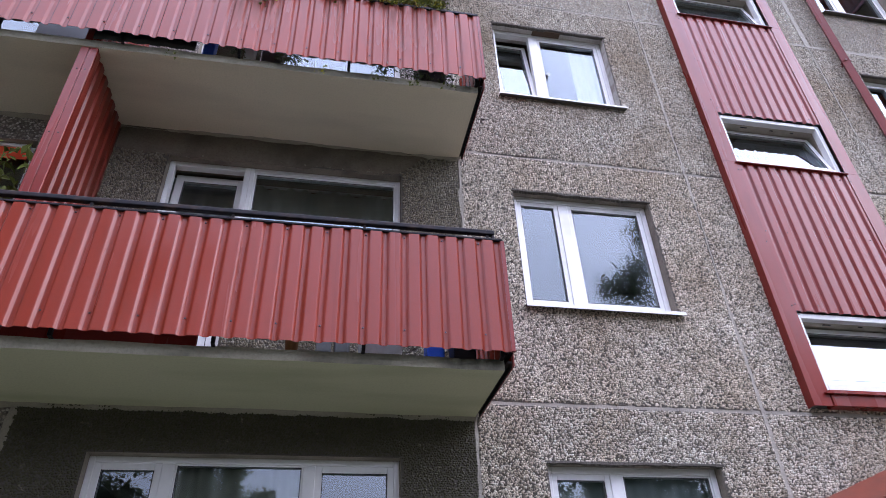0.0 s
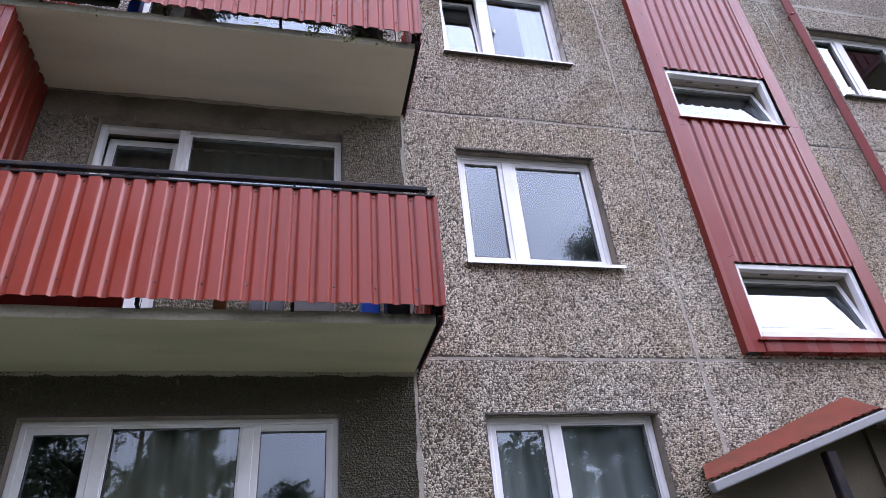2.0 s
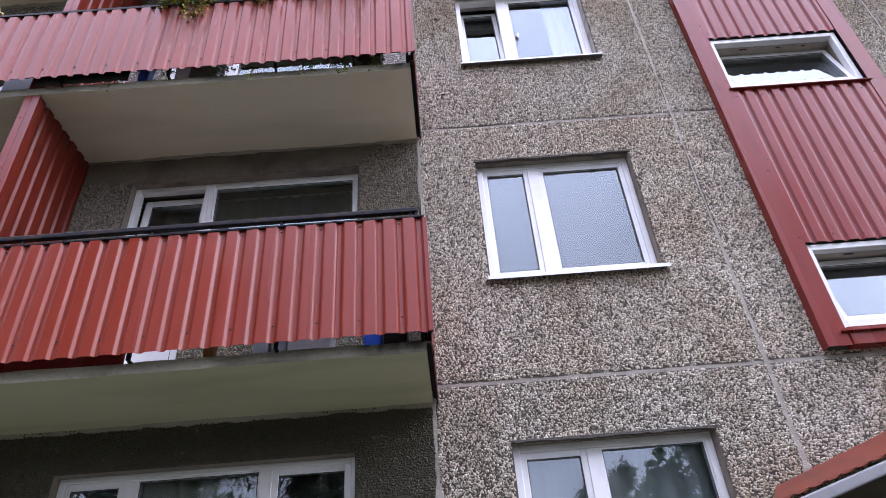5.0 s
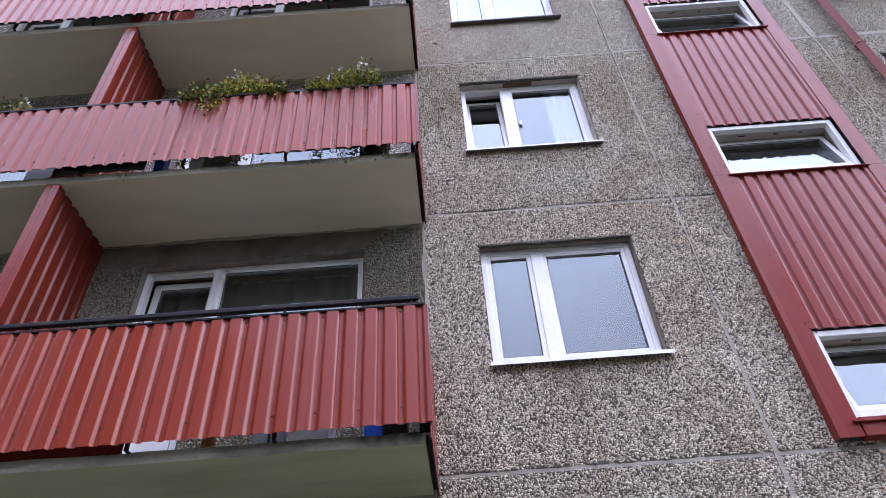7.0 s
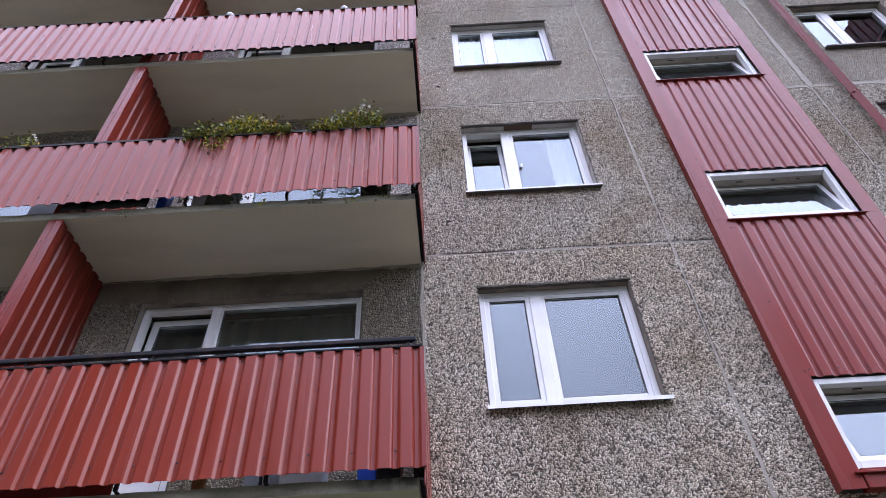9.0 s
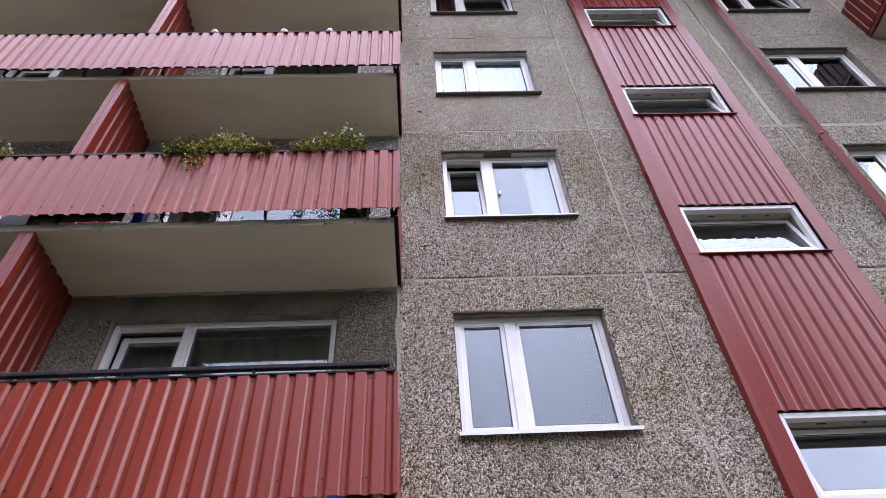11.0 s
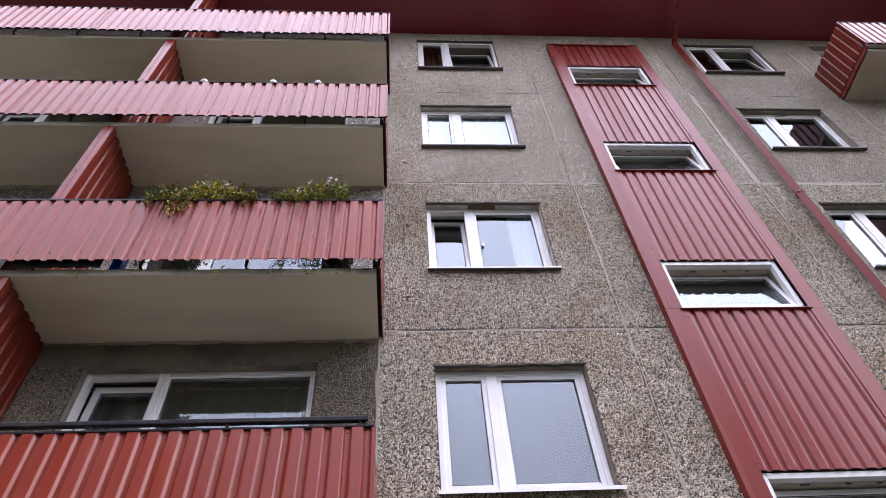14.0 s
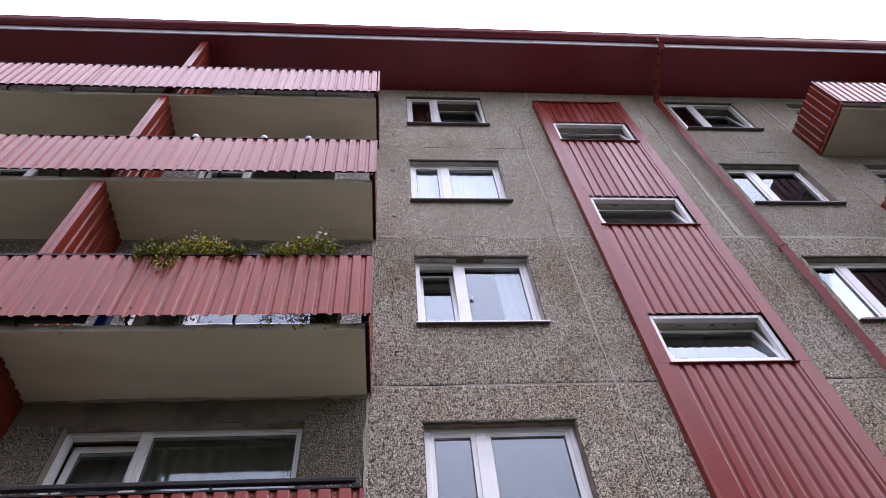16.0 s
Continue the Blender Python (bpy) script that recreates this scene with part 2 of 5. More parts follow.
M_SLAB_BROWN = mat("brown_slab_concrete", (0.46, 0.405, 0.32), 0.9, grain=0.25, grain_scale=70, stain=(0.3, 0.26, 0.2), stain_amount=0.55, stain_scale=1.2, stretch=(0.6, 2.5, 2.5), bump=0.15, bump_scale=45)
M_SLAB_ALGAE = mat("slab_concrete_with_algae", (0.56, 0.55, 0.37), 0.9, grain=0.2, grain_scale=70, stain=(0.38, 0.39, 0.235), stain_amount=0.6, stain_scale=1.3, stretch=(0.6, 2.5, 2.5), bump=0.15, bump_scale=45)
M_REVEAL_PALE = mat("peeling_reveal_paint", (0.5, 0.475, 0.43), 0.85, grain=0.35, grain_scale=40, stain=(0.13, 0.075, 0.05), stain_amount=0.9, stain_scale=3.2, stretch=(1, 1, 3), bump=0.5, bump_scale=40)
# bedding mortar, darkened so the gaps between coarse stones look shadowed
M_BED_SHADED = mat("shaded_stone_bedding", (0.095, 0.084, 0.07), 0.95, grain=0.5, grain_scale=80, stain=(0.07, 0.06, 0.05), stain_amount=0.6, stain_scale=1.3, bump=0.8, bump_scale=90)
M_BED_FINE = mat("fine_stone_bedding", (0.25, 0.225, 0.185), 0.95, grain=0.6, grain_scale=70, stain=(0.13, 0.115, 0.095), stain_amount=0.6, stain_scale=1.6, bump=0.8, bump_scale=90)
M_FILLET = mat("mortar_fillet", (0.34, 0.31, 0.25), 0.9, grain=0.3, grain_scale=60, stain=(0.25, 0.22, 0.17), stain_amount=0.7, stain_scale=3, bump=0.3)
M_BAND = mat("dark_brown_render", (0.165, 0.138, 0.102), 0.95, grain=0.5, grain_scale=55, stain=(0.07, 0.06, 0.045), stain_amount=0.8, stain_scale=3, bump=0.7, bump_scale=60)
M_PVC = mat("white_pvc", (0.79, 0.785, 0.77), 0.35, grain=0.06, grain_scale=30, stain=(0.6, 0.59, 0.56), stain_amount=0.35, stain_scale=4)
M_LINING = mat("cream_lining_paint", (0.45, 0.405, 0.33), 0.55, grain=0.2, grain_scale=60, stain=(0.25, 0.215, 0.17), stain_amount=0.6, stain_scale=7)
M_SEAL = mat("black_gasket", (0.03, 0.03, 0.035), 0.6)
M_SILL_BROWN = mat("brown_sill", (0.05, 0.03, 0.028), 0.45, grain=0.2)
M_IRON = mat("black_iron", (0.011, 0.01, 0.013), 0.5, spec=0.15, grain=0.3, grain_scale=80, stain=(0.07, 0.04, 0.025), stain_amount=0.5, stain_scale=9)
M_SCREW = mat("dark_screw", (0.06, 0.03, 0.03), 0.4, metal=0.5)
M_GLASS = glass_mat("glazing")
M_GLASS_BACK = glass_mat("glazing_inner_face", 1.0, (0.97, 0.98, 0.98))
M_ROOM = mat("room_wall", (0.16, 0.15, 0.14), 0.9, grain=0.1)
M_ROOM_FLOOR = mat("room_floor", (0.16, 0.11, 0.07), 0.6, grain=0.3)
M_CURTAIN_WHITE = mat("white_net_curtain", (0.84, 0.83, 0.85), 0.9, grain=0.1, grain_scale=200)
M_CURTAIN_GREY = mat("grey_green_curtain", (0.46, 0.49, 0.47), 0.9, grain=0.2, grain_scale=150)
M_CURTAIN_DUN = mat("grey_brown_curtain", (0.5, 0.49, 0.4), 0.9, grain=0.2, grain_scale=150)
M_CURTAIN_BROWN = mat("brown_curtain", (0.24, 0.11, 0.07), 0.9, grain=0.2, grain_scale=150)
M_LIGHT_GREY = mat("pale_grey_paint", (0.62, 0.63, 0.66), 0.45, grain=0.15, stain=(0.4, 0.4, 0.4), stain_amount=0.4, stain_scale=4)
M_RENDER = mat("olive_render", (0.085, 0.071, 0.043), 0.9, grain=0.3, stain=(0.07, 0.058, 0.035), stain_amount=0.6, stain_scale=2.5, bump=0.2)
M_CANOPY_RED = mat("weathered_red_tile_sheet", (0.17, 0.042, 0.024), 0.42, grain=0.25, grain_scale=60, stain=(0.10, 0.035, 0.022), stain_amount=0.7, stain_scale=3.5, bump=0.05, bump_scale=20, spec=0.3)
M_FASCIA = mat("grey_fascia_paint", (0.23, 0.23, 0.235), 0.5, grain=0.2, stain=(0.24, 0.23, 0.22), stain_amount=0.6, stain_scale=5)
M_GRASS = mat("grass", (0.062, 0.064, 0.032), 0.95, grain=0.6, grain_scale=12, stain=(0.12, 0.10, 0.06), stain_amount=0.5, stain_scale=0.6, bump=0.8, bump_scale=30)
M_PAVING = mat("pavement_asphalt", (0.06, 0.06, 0.06), 0.95, grain=0.4, grain_scale=40, bump=0.3)
M_BARK = mat("bark", (0.12, 0.10, 0.085), 0.95, grain=0.6, grain_scale=25, bump=0.8, bump_scale=20)
M_LEAF = mat("tree_leaf", (0.066, 0.095, 0.036), 0.6, vary=0.7, island=True)
M_LEAF_GREEN = mat("plant_leaf", (0.155, 0.18, 0.036), 0.7, vary=0.8, island=True, spec=0.2)
M_LEAF_YELLOW = mat("yellow_green_leaf", (0.42, 0.39, 0.04), 0.7, vary=0.5, island=True, spec=0.2)
M_LEAF_DRY = mat("dry_leaf", (0.17, 0.085, 0.03), 0.8, vary=0.7, island=True, spec=0.2)
M_PETAL_YELLOW = mat("yellow_petal", (0.62, 0.42, 0.04), 0.6, vary=0.3, island=True)
M_PETAL_WHITE = mat("white_petal", (0.75, 0.72, 0.66), 0.6, vary=0.3, island=True)
M_PETAL_RED = mat("orange_petal", (0.55, 0.10, 0.03), 0.6, vary=0.3, island=True)
M_BLUE = mat("blue_plastic", (0.02, 0.085, 0.5), 0.4, grain=0.1)
M_WHITE_PLASTIC = mat("white_plastic", (0.72, 0.73, 0.75), 0.4, grain=0.1)
M_GREY_PLASTIC = mat("grey_plastic", (0.16, 0.17, 0.18), 0.5, grain=0.2)
M_HOLE = mat("damp_concrete", (0.035, 0.03, 0.025), 0.95, grain=0.5, grain_scale=90, bump=0.6)
M_TIMBER = mat("bare_brown_timber", (0.11, 0.07, 0.042), 0.85, grain=0.4, grain_scale=40, stretch=(1, 8, 8))
# unpainted sill underside, darkened further for the shadow line under the sill
M_SILL_SHADE = mat("shaded_sheet_back", (0.1, 0.092, 0.082), 0.75, grain=0.4, grain_scale=60, stain=(0.06, 0.05, 0.042), stain_amount=0.6, stain_scale=6)
M_SHEETING = mat("black_plastic_sheeting", (0.012, 0.012, 0.013), 0.45, grain=0.2)
M_TERRACOTTA = mat("terracotta", (0.30, 0.14, 0.05), 0.8, grain=0.3)
M_ORANGE = mat("orange_red_fabric", (0.75, 0.07, 0.02), 0.8, grain=0.2)


# ---- mesh helpers ----
def box(bm, x0, x1, y0, y1, z0, z1, mi=0):
    vs = [bm.verts.new((x, y, z)) for x in (x0, x1) for y in (y0, y1) for z in (z0, z1)]
    for f in ((0, 1, 3, 2), (4, 6, 7, 5), (0, 4, 5, 1), (2, 3, 7, 6), (0, 2, 6, 4), (1, 5, 7, 3)):
        bm.faces.new([vs[i] for i in f]).material_index = mi
    return vs


def soften(bm, width, segments=1):
    bmesh.ops.bevel(bm, geom=list(bm.edges), offset=width, segments=segments, affect="EDGES", profile=0.5)


def thicken(bm, t):
    """Give an open sheet its thickness."""
    bmesh.ops.recalc_face_normals(bm, faces=bm.faces)
    bm.normal_update()
    bmesh.ops.solidify(bm, geom=list(bm.faces), thickness=t)


def finish(name, bm, mats, smooth=False):
    bmesh.ops.recalc_face_normals(bm, faces=bm.faces)
    me = bpy.data.meshes.new(name)
    bm.to_mesh(me)
    bm.free()
    for m in mats if isinstance(mats, (list, tuple)) else [mats]:
        me.materials.append(m)
    if smooth:
        me.polygons.foreach_set("use_smooth", [True] * len(me.polygons))
    return me


def part(name, bm, mats, parent, label="", smooth=False):
    ob = new(name, finish(name, bm, mats, smooth) if isinstance(bm, bmesh.types.BMesh) else bm)
    ob.parent = parent
    if label:
        tagged(ob, label)
    return ob


def thing(name, at, label, category, group="", kind=""):
    ob = new(name)
    ob.empty_display_size = 0.1
    ob.location = at
    return tagged(ob, label, category, group, kind)


def bar(name, parent, mats, x0, x1, y0, y1, z0, z1, bevel=0.003, label=""):
    bm = bmesh.new()
    box(bm, x0, x1, y0, y1, z0, z1)
    if bevel:
        soften(bm, bevel)
    return part(name, bm, mats, parent, label)


def tube(bm, points, radius, sides=12, turn=0.0):
    """A round bar along points, capped."""
    pts = [Vector(p) for p in points]
    rings = []
    for i, p in enumerate(pts):
        d = (pts[min(i + 1, len(pts) - 1)] - pts[max(i - 1, 0)]).normalized()
        a = d.orthogonal().normalized() if abs(d.z) > 0.99 else d.cross(Vector((0, 0, 1))).normalized()
        b = d.cross(a)
        rings.append([bm.verts.new(p + radius * (math.cos(turn + k * math.tau / sides) * a + math.sin(turn + k * math.tau / sides) * b)) for k in range(sides)])
    for r, s in zip(rings, rings[1:]):
        for k in range(sides):
            bm.faces.new((r[k], r[(k + 1) % sides], s[(k + 1) % sides], s[k]))
    bm.faces.new(rings[0][::-1])
    bm.faces.new(rings[-1])


def ribbed(length, height, pitch=0.137, face=0.07, slope=0.023, depth=0.0185, start=0.0, thick=0.0012):
    """A trapezoid-profile sheet in its own x and z, whose broad faces lie at y = 0 and whose valleys lie behind at +depth."""
    knots = []
    x = start - pitch
    while x < length + pitch:
        r, e = slope * 0.16, depth * 0.07
        knots += [(x - r, e), (x + r, 0), (x + face - r, 0), (x + face + r, e), (x + face + slope - r, depth - e), (x + face + slope + r, depth),
                  (x + pitch - slope - r, depth), (x + pitch - slope + r, depth - e)]
        x += pitch
    prof = []
    for (a, ya), (b, yb) in zip(knots, knots[1:]):
        if b <= 0 or a >= length:
            continue
        lo, hi = max(a, 0), min(b, length)
        at = lambda v: ya + (yb - ya) * (v - a) / (b - a)
        if not prof:
            prof.append((lo, at(lo)))
        prof.append((hi, at(hi)))
    bm = bmesh.new()
    front = [[bm.verts.new((x, y, z)) for z in (0, height)] for x, y in prof]
    back = [[bm.verts.new((x, y + thick, z)) for z in (0, height)] for x, y in prof]
    for a, b in zip(front, front[1:]):
        bm.faces.new((a[0], b[0], b[1], a[1]))
    for a, b in zip(back, back[1:]):
        bm.faces.new((a[0], a[1], b[1], b[0]))
    for k in (0, 1):
        for a, b, c, d in zip(front, front[1:], back, back[1:]):
            bm.faces.new((a[k], c[k], d[k], b[k]))
    for a, b in ((front[0], back[0]), (front[-1], back[-1])):
        bm.faces.new((a[0], b[0], b[1], a[1]))
    return bm


def leaf_cloud(points, size, seed, flat=0.5):
    """Many small folded leaves, one island each, as a plain mesh."""
    rng = np.random.default_rng(seed)
    pts = np.asarray(points, float)
    n = len(pts)
    a = rng.normal(size=(n, 3))
    a /= np.linalg.norm(a, axis=1)[:, None]
    b = np.cross(a, rng.normal(size=(n, 3)))
    b /= np.linalg.norm(b, axis=1)[:, None]
    c = np.cross(a, b)
    ln = (size * rng.uniform(0.6, 1.4, n))[:, None]
    tip, root = pts + a * ln, pts - a * ln * 0.6
    l, r = pts + b * ln * flat + c * ln * 0.2, pts - b * ln * flat + c * ln * 0.2
    verts = np.stack([root, l, tip, r], 1).reshape(-1, 3)
    idx = np.arange(n)[:, None] * 4
    tris = np.concatenate([idx + [0, 1, 2], idx + [0, 2, 3]], 1).reshape(-1, 3)
    me = bpy.data.meshes.new("leaves")
    me.from_pydata(verts.tolist(), [], tris.tolist())
    return me


def screw_mesh():
    bm = bmesh.new()
    bmesh.ops.create_cone(bm, cap_ends=True, segments=6, radius1=0.007, radius2=0.005, depth=0.006, matrix=Matrix.Rotation(radians(90), 4, "X"))
    return finish("screw", bm, M_SCREW)


SCREW = screw_mesh()


def screw(parent, x, y, z, turn=0):
    ob = part("screw", SCREW, None, parent)
    ob.matrix_basis = pose(x, y, z, 0, 0, turn)


# ---- sizes of the house ----
H = 2.7                      # storey
J0 = 3.41                    # joint over the first storey
EAVE = 14.12
X_BAL, X_WIN, X_STAIR, X_WIN2, X_BAL2 = -3.24, 0.03, 2.575, 5.19, 7.86
WIN = (0.57, 2.03)
WIN_2 = (5.83, 7.255)
LEVELS = [0.71] + [J0 + H * k for k in range(4)] + [EAVE]
SILL0, TOP0 = 4.335 - H, 5.645 - H


# ---- ground and what stands behind the path, seen in the panes ----
bm = bmesh.new()
bmesh.ops.create_grid(bm, x_segments=8, y_segments=8, size=600)
ground = tagged(new("ground", finish("ground", bm, M_GRASS)), "mown grass with bare patches round the house", "ground", kind="structure")
bm = bmesh.new()
box(bm, -40, 40, -6.2, -3.6, -0.1, 0.04)
soften(bm, 0.02)
tagged(new("pavement", finish("pavement", bm, M_PAVING)), "dark worn asphalt path along the house front", "pavement", kind="structure")


# ---- the facade ----
def wall_panel(x0, x1, z0, z1, holes, thick=0.26, gap=0.016):
    """A facade panel with openings: its face at y = 0, the reveals in plaster."""
    x0, x1, z0, z1 = x0 + gap, x1 - gap, z0 + gap, z1 - gap
    xs = sorted({x0, x1, *(v for h in holes for v in h[:2])})
    zs = sorted({z0, z1, *(v for h in holes for v in h[2:])})
    bm = bmesh.new()
    at = {}

    def vert(x, y, z):
        if (x, y, z) not in at:
            at[x, y, z] = bm.verts.new((x, y, z))
        return at[x, y, z]

    solid = {}
    for i, (a, b) in enumerate(zip(xs, xs[1:])):
        for k, (c, d) in enumerate(zip(zs, zs[1:])):
            mx, mz = (a + b) / 2, (c + d) / 2
            solid[i, k] = not any(h[0] < mx < h[1] and h[2] < mz < h[3] for h in holes)
    for (i, k), full in solid.items():
        a, b, c, d = xs[i], xs[i + 1], zs[k], zs[k + 1]
        if not full:
            continue
        bm.faces.new([vert(a, 0, c), vert(b, 0, c), vert(b, 0, d), vert(a, 0, d)])
        bm.faces.new([vert(a, thick, c), vert(a, thick, d), vert(b, thick, d), vert(b, thick, c)])
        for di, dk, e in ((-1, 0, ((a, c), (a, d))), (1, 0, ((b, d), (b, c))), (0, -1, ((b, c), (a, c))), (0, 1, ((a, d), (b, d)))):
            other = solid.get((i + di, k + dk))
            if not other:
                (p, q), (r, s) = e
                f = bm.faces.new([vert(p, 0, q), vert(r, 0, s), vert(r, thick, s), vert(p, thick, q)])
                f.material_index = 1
    return bm


def joint_strip(length, width, seed, broken=0.25, back=0.0):
    """A smeared mortar joint in its own x and z, with ragged edges and an uneven face."""
    rng = random.Random(seed)
    bm = bmesh.new()
    count = max(6, int(length / 0.05))
    rows = []
    p, q = rng.uniform(0, 6), rng.uniform(0, 6)
    for i in range(count + 1):
        x = length * i / count
        swell = 1 + 0.3 * math.sin(1.9 * x + q) + 0.2 * math.sin(4.7 * x + p)
        up, lo = width * swell * (0.5 + rng.uniform(-0.16, 0.3)), -width * swell * (0.5 + rng.uniform(-0.16, 0.3))
        # the mortar has fallen out of the upper edge in places
        if math.sin(2.3 * x + p) + 0.6 * math.sin(6.1 * x + q) > broken:
            up = width * rng.uniform(0.12, 0.3)
        face = back + rng.uniform(-0.006, 0.001)
        rows.append([bm.verts.new((x, y, z)) for y, z in ((back + 0.02, lo), (face, lo * 0.75), (face - 0.001, up * 0.75), (0.09, up))])
    for a, b in zip(rows, rows[1:]):
        for k in range(3):
            bm.faces.new((a[k], b[k], b[k + 1], a[k + 1]))
    return bm


wall_south = tagged(new("wall_south"), "grey exposed-aggregate concrete panel facade with mortar joints", "wall", kind="structure")
wall_south.empty_display_size = 0.1

COLUMNS = [-13.0, -9.8, -6.52, X_BAL, X_WIN, X_STAIR, X_WIN2, X_BAL2, 11.1, 15.0]
DOORS = {2: (-5.93, -3.80), 3: (-2.70, -0.555), 7: (8.45, 10.56)}
STAIR_WIN = (3.222, 4.605)
STAIR_Z = (3.615, 4.40)      # foot and head of the lowest stair window
panels = {}


def stony(c, k):
    """Panels near enough for stones of their own."""
    return c in (3, 4, 5, 6, 7) and not ((c == 3 and k > 1) or (c == 6 and k < 1) or (c == 7 and k < 3))


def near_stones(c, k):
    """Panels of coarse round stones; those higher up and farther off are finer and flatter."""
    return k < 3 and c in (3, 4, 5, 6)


for k in range(5):
    z0, z1 = LEVELS[k], LEVELS[k + 1]
    for c, (a, b) in enumerate(zip(COLUMNS, COLUMNS[1:])):
        up = H * k
        holes = []
        if c == 4:
            holes = [(*WIN, SILL0 + up, TOP0 + up)]
        elif c == 6:
            holes = [(*WIN_2, SILL0 + up, TOP0 + up)]
        elif c in DOORS:
            a0, a1 = DOORS[c]
            holes = [(a0, a1, 1.66 + up, 2.96 + up)] if k == 0 else [(a0, a0 + 0.72, 0.74 + up, 2.99 + up), (a0 + 0.72, a1, 1.62 + up, 2.99 + up)]
        elif c == 5 and k > 0:
            holes = [(STAIR_WIN[0], STAIR_WIN[1], STAIR_Z[0] + H * (k - 1), STAIR_Z[1] + H * (k - 1))]
        p = part("concrete_panel", wall_panel(a, b, z0, z1, holes), [(M_BED_SHADED if near_stones(c, k) else M_BED_FINE) if stony(c, k) else M_PEBBLE, M_REVEAL_PALE if k in (2, 3) and c == 4 else M_REVEAL], wall_south)
        panels[c, k] = (a, b, z0, z1, holes)
n = 0
for k in range(1, 5):
    for c, (a, b) in enumerate(zip(COLUMNS, COLUMNS[1:])):
        n += 1
        smear = k == 3 and c in (5, 6)
        j = part("joint", joint_strip(b - a, (0.062, 0.038, 0.05 if smear else 0.036, 0.032)[k - 1] + 0.01, n, 1.2 if smear else 0.6, -0.003 if smear else 0.005), M_MORTAR_PALE if smear else M_MORTAR, wall_south, "smeared grey mortar joint")
        j.location = (a, 0, LEVELS[k])
for c, a in enumerate(COLUMNS[1:-1]):
    for k in range(5):
        n += 1
        j = part("joint", joint_strip(LEVELS[k + 1] - LEVELS[k], {X_STAIR: 0.034 if k > 0 else 0.042, X_WIN2: 0.075 if k == 3 else 0.022, X_WIN: 0.055 if k == 0 else 0.042}.get(a, 0.042), n, 0.5 if a == X_WIN and k else 1.1, -0.003 if a in (X_WIN, X_WIN2) else -0.001), M_MORTAR_PALE if a == X_WIN2 and k == 3 else M_MORTAR, wall_south, "smeared grey mortar joint")
        j.matrix_basis = pose(a, -0.001, LEVELS[k], 0, -90, 0)
bm = bmesh.new()
box(bm, -13, 15, 0.02, 0.3, 0, 0.715)
part("plinth", bm, M_MORTAR, wall_south, "grey rendered plinth")

# the house behind the facade: floors, cross walls and back wall
for k, z in enumerate(LEVELS):
    bm = bmesh.new()
    box(bm, -13, 15, 0.262, 5.5, z - 0.1, z + 0.04)
    tagged(new(f"floor_{k + 1}", finish("floor", bm, [M_ROOM_FLOOR])), "brown boarded floor inside the flats", "floor", kind="structure")
bm = bmesh.new()
box(bm, -13, 15, 5.5, 5.7, 0, EAVE + 0.3)
tagged(new("wall_north", finish("wall_north", bm, M_ROOM)), "plain back wall of the rooms", "wall", kind="structure")
for k, x in enumerate([-13.0, -9.8, -6.6, X_BAL - 0.06, X_WIN - 0.06, X_STAIR - 0.06, X_WIN2 - 0.06, X_BAL2 - 0.06, 11.1, 14.9]):
    bm = bmesh.new()
    box(bm, x, x + 0.12, 0.262, 5.5, 0, EAVE + 0.3)
    tagged(new(f"wall_cross_{k + 1}", finish("wall_cross", bm, M_ROOM)), "plain wall between the rooms", "wall", kind="structure")

# ---- roof edge ----
roof = thing("roof", (0, 0, EAVE), "dark red boarded eaves with a red metal gutter", "roof", kind="structure")
bm = bmesh.new()
box(bm, -13.2, 15.2, -1.0, 0.3, 0.0, 0.02)
part("soffit", bm, M_SOFFIT, roof, "dark red soffit boards")
bar("fascia", roof, M_LIGHT_GREY, -13.2, 15.2, -1.02, -1.002, -0.006, 0.19, 0.003, "pale grey fascia board")
bm = bmesh.new()
ring = []
for i in range(9):
    a = math.pi * i / 8
    ring.append((-1.105 - 0.078 * math.cos(a), 0.25 - 0.085 * math.sin(a)))
outer = [[bm.verts.new((xx, y, z)) for y, z in ring] for xx in (-13.2, 15.2)]
for k in range(8):
    bm.faces.new((outer[0][k], outer[0][k + 1], outer[1][k + 1], outer[1][k]))
thicken(bm, 0.004)
part("gutter", bm, M_SOFFIT, roof, "dark red half-round gutter", smooth=True)
bar("gutter_lip", roof, M_SOFFIT, -13.2, 15.2, -1.192, -1.178, 0.245, 0.265, 0.004)
bm = bmesh.new()
vs = [bm.verts.new(p) for p in ((-13.3, -1.08, 0.28), (15.3, -1.08, 0.28), (15.3, 6.0, 2.1), (-13.3, 6.0, 2.1))]
bm.faces.new(vs)
thicken(bm, 0.05)
part("roof_sheet", bm, M_SOFFIT, roof)


# ---- windows ----
def ring_bar(bm, x0, x1, z0, z1, w, y0, y1, top=None, bottom=None):
    t, b = top or w, bottom or w
    box(bm, x0, x0 + w, y0, y1, z0, z1)
    box(bm, x1 - w, x1, y0, y1, z0, z1)
    box(bm, x0 + w, x1 - w, y0 + 0.0005, y1 - 0.0005, z0, z0 + b)
    box(bm, x0 + w, x1 - w, y0 + 0.0005, y1 - 0.0005, z1 - t, z1)


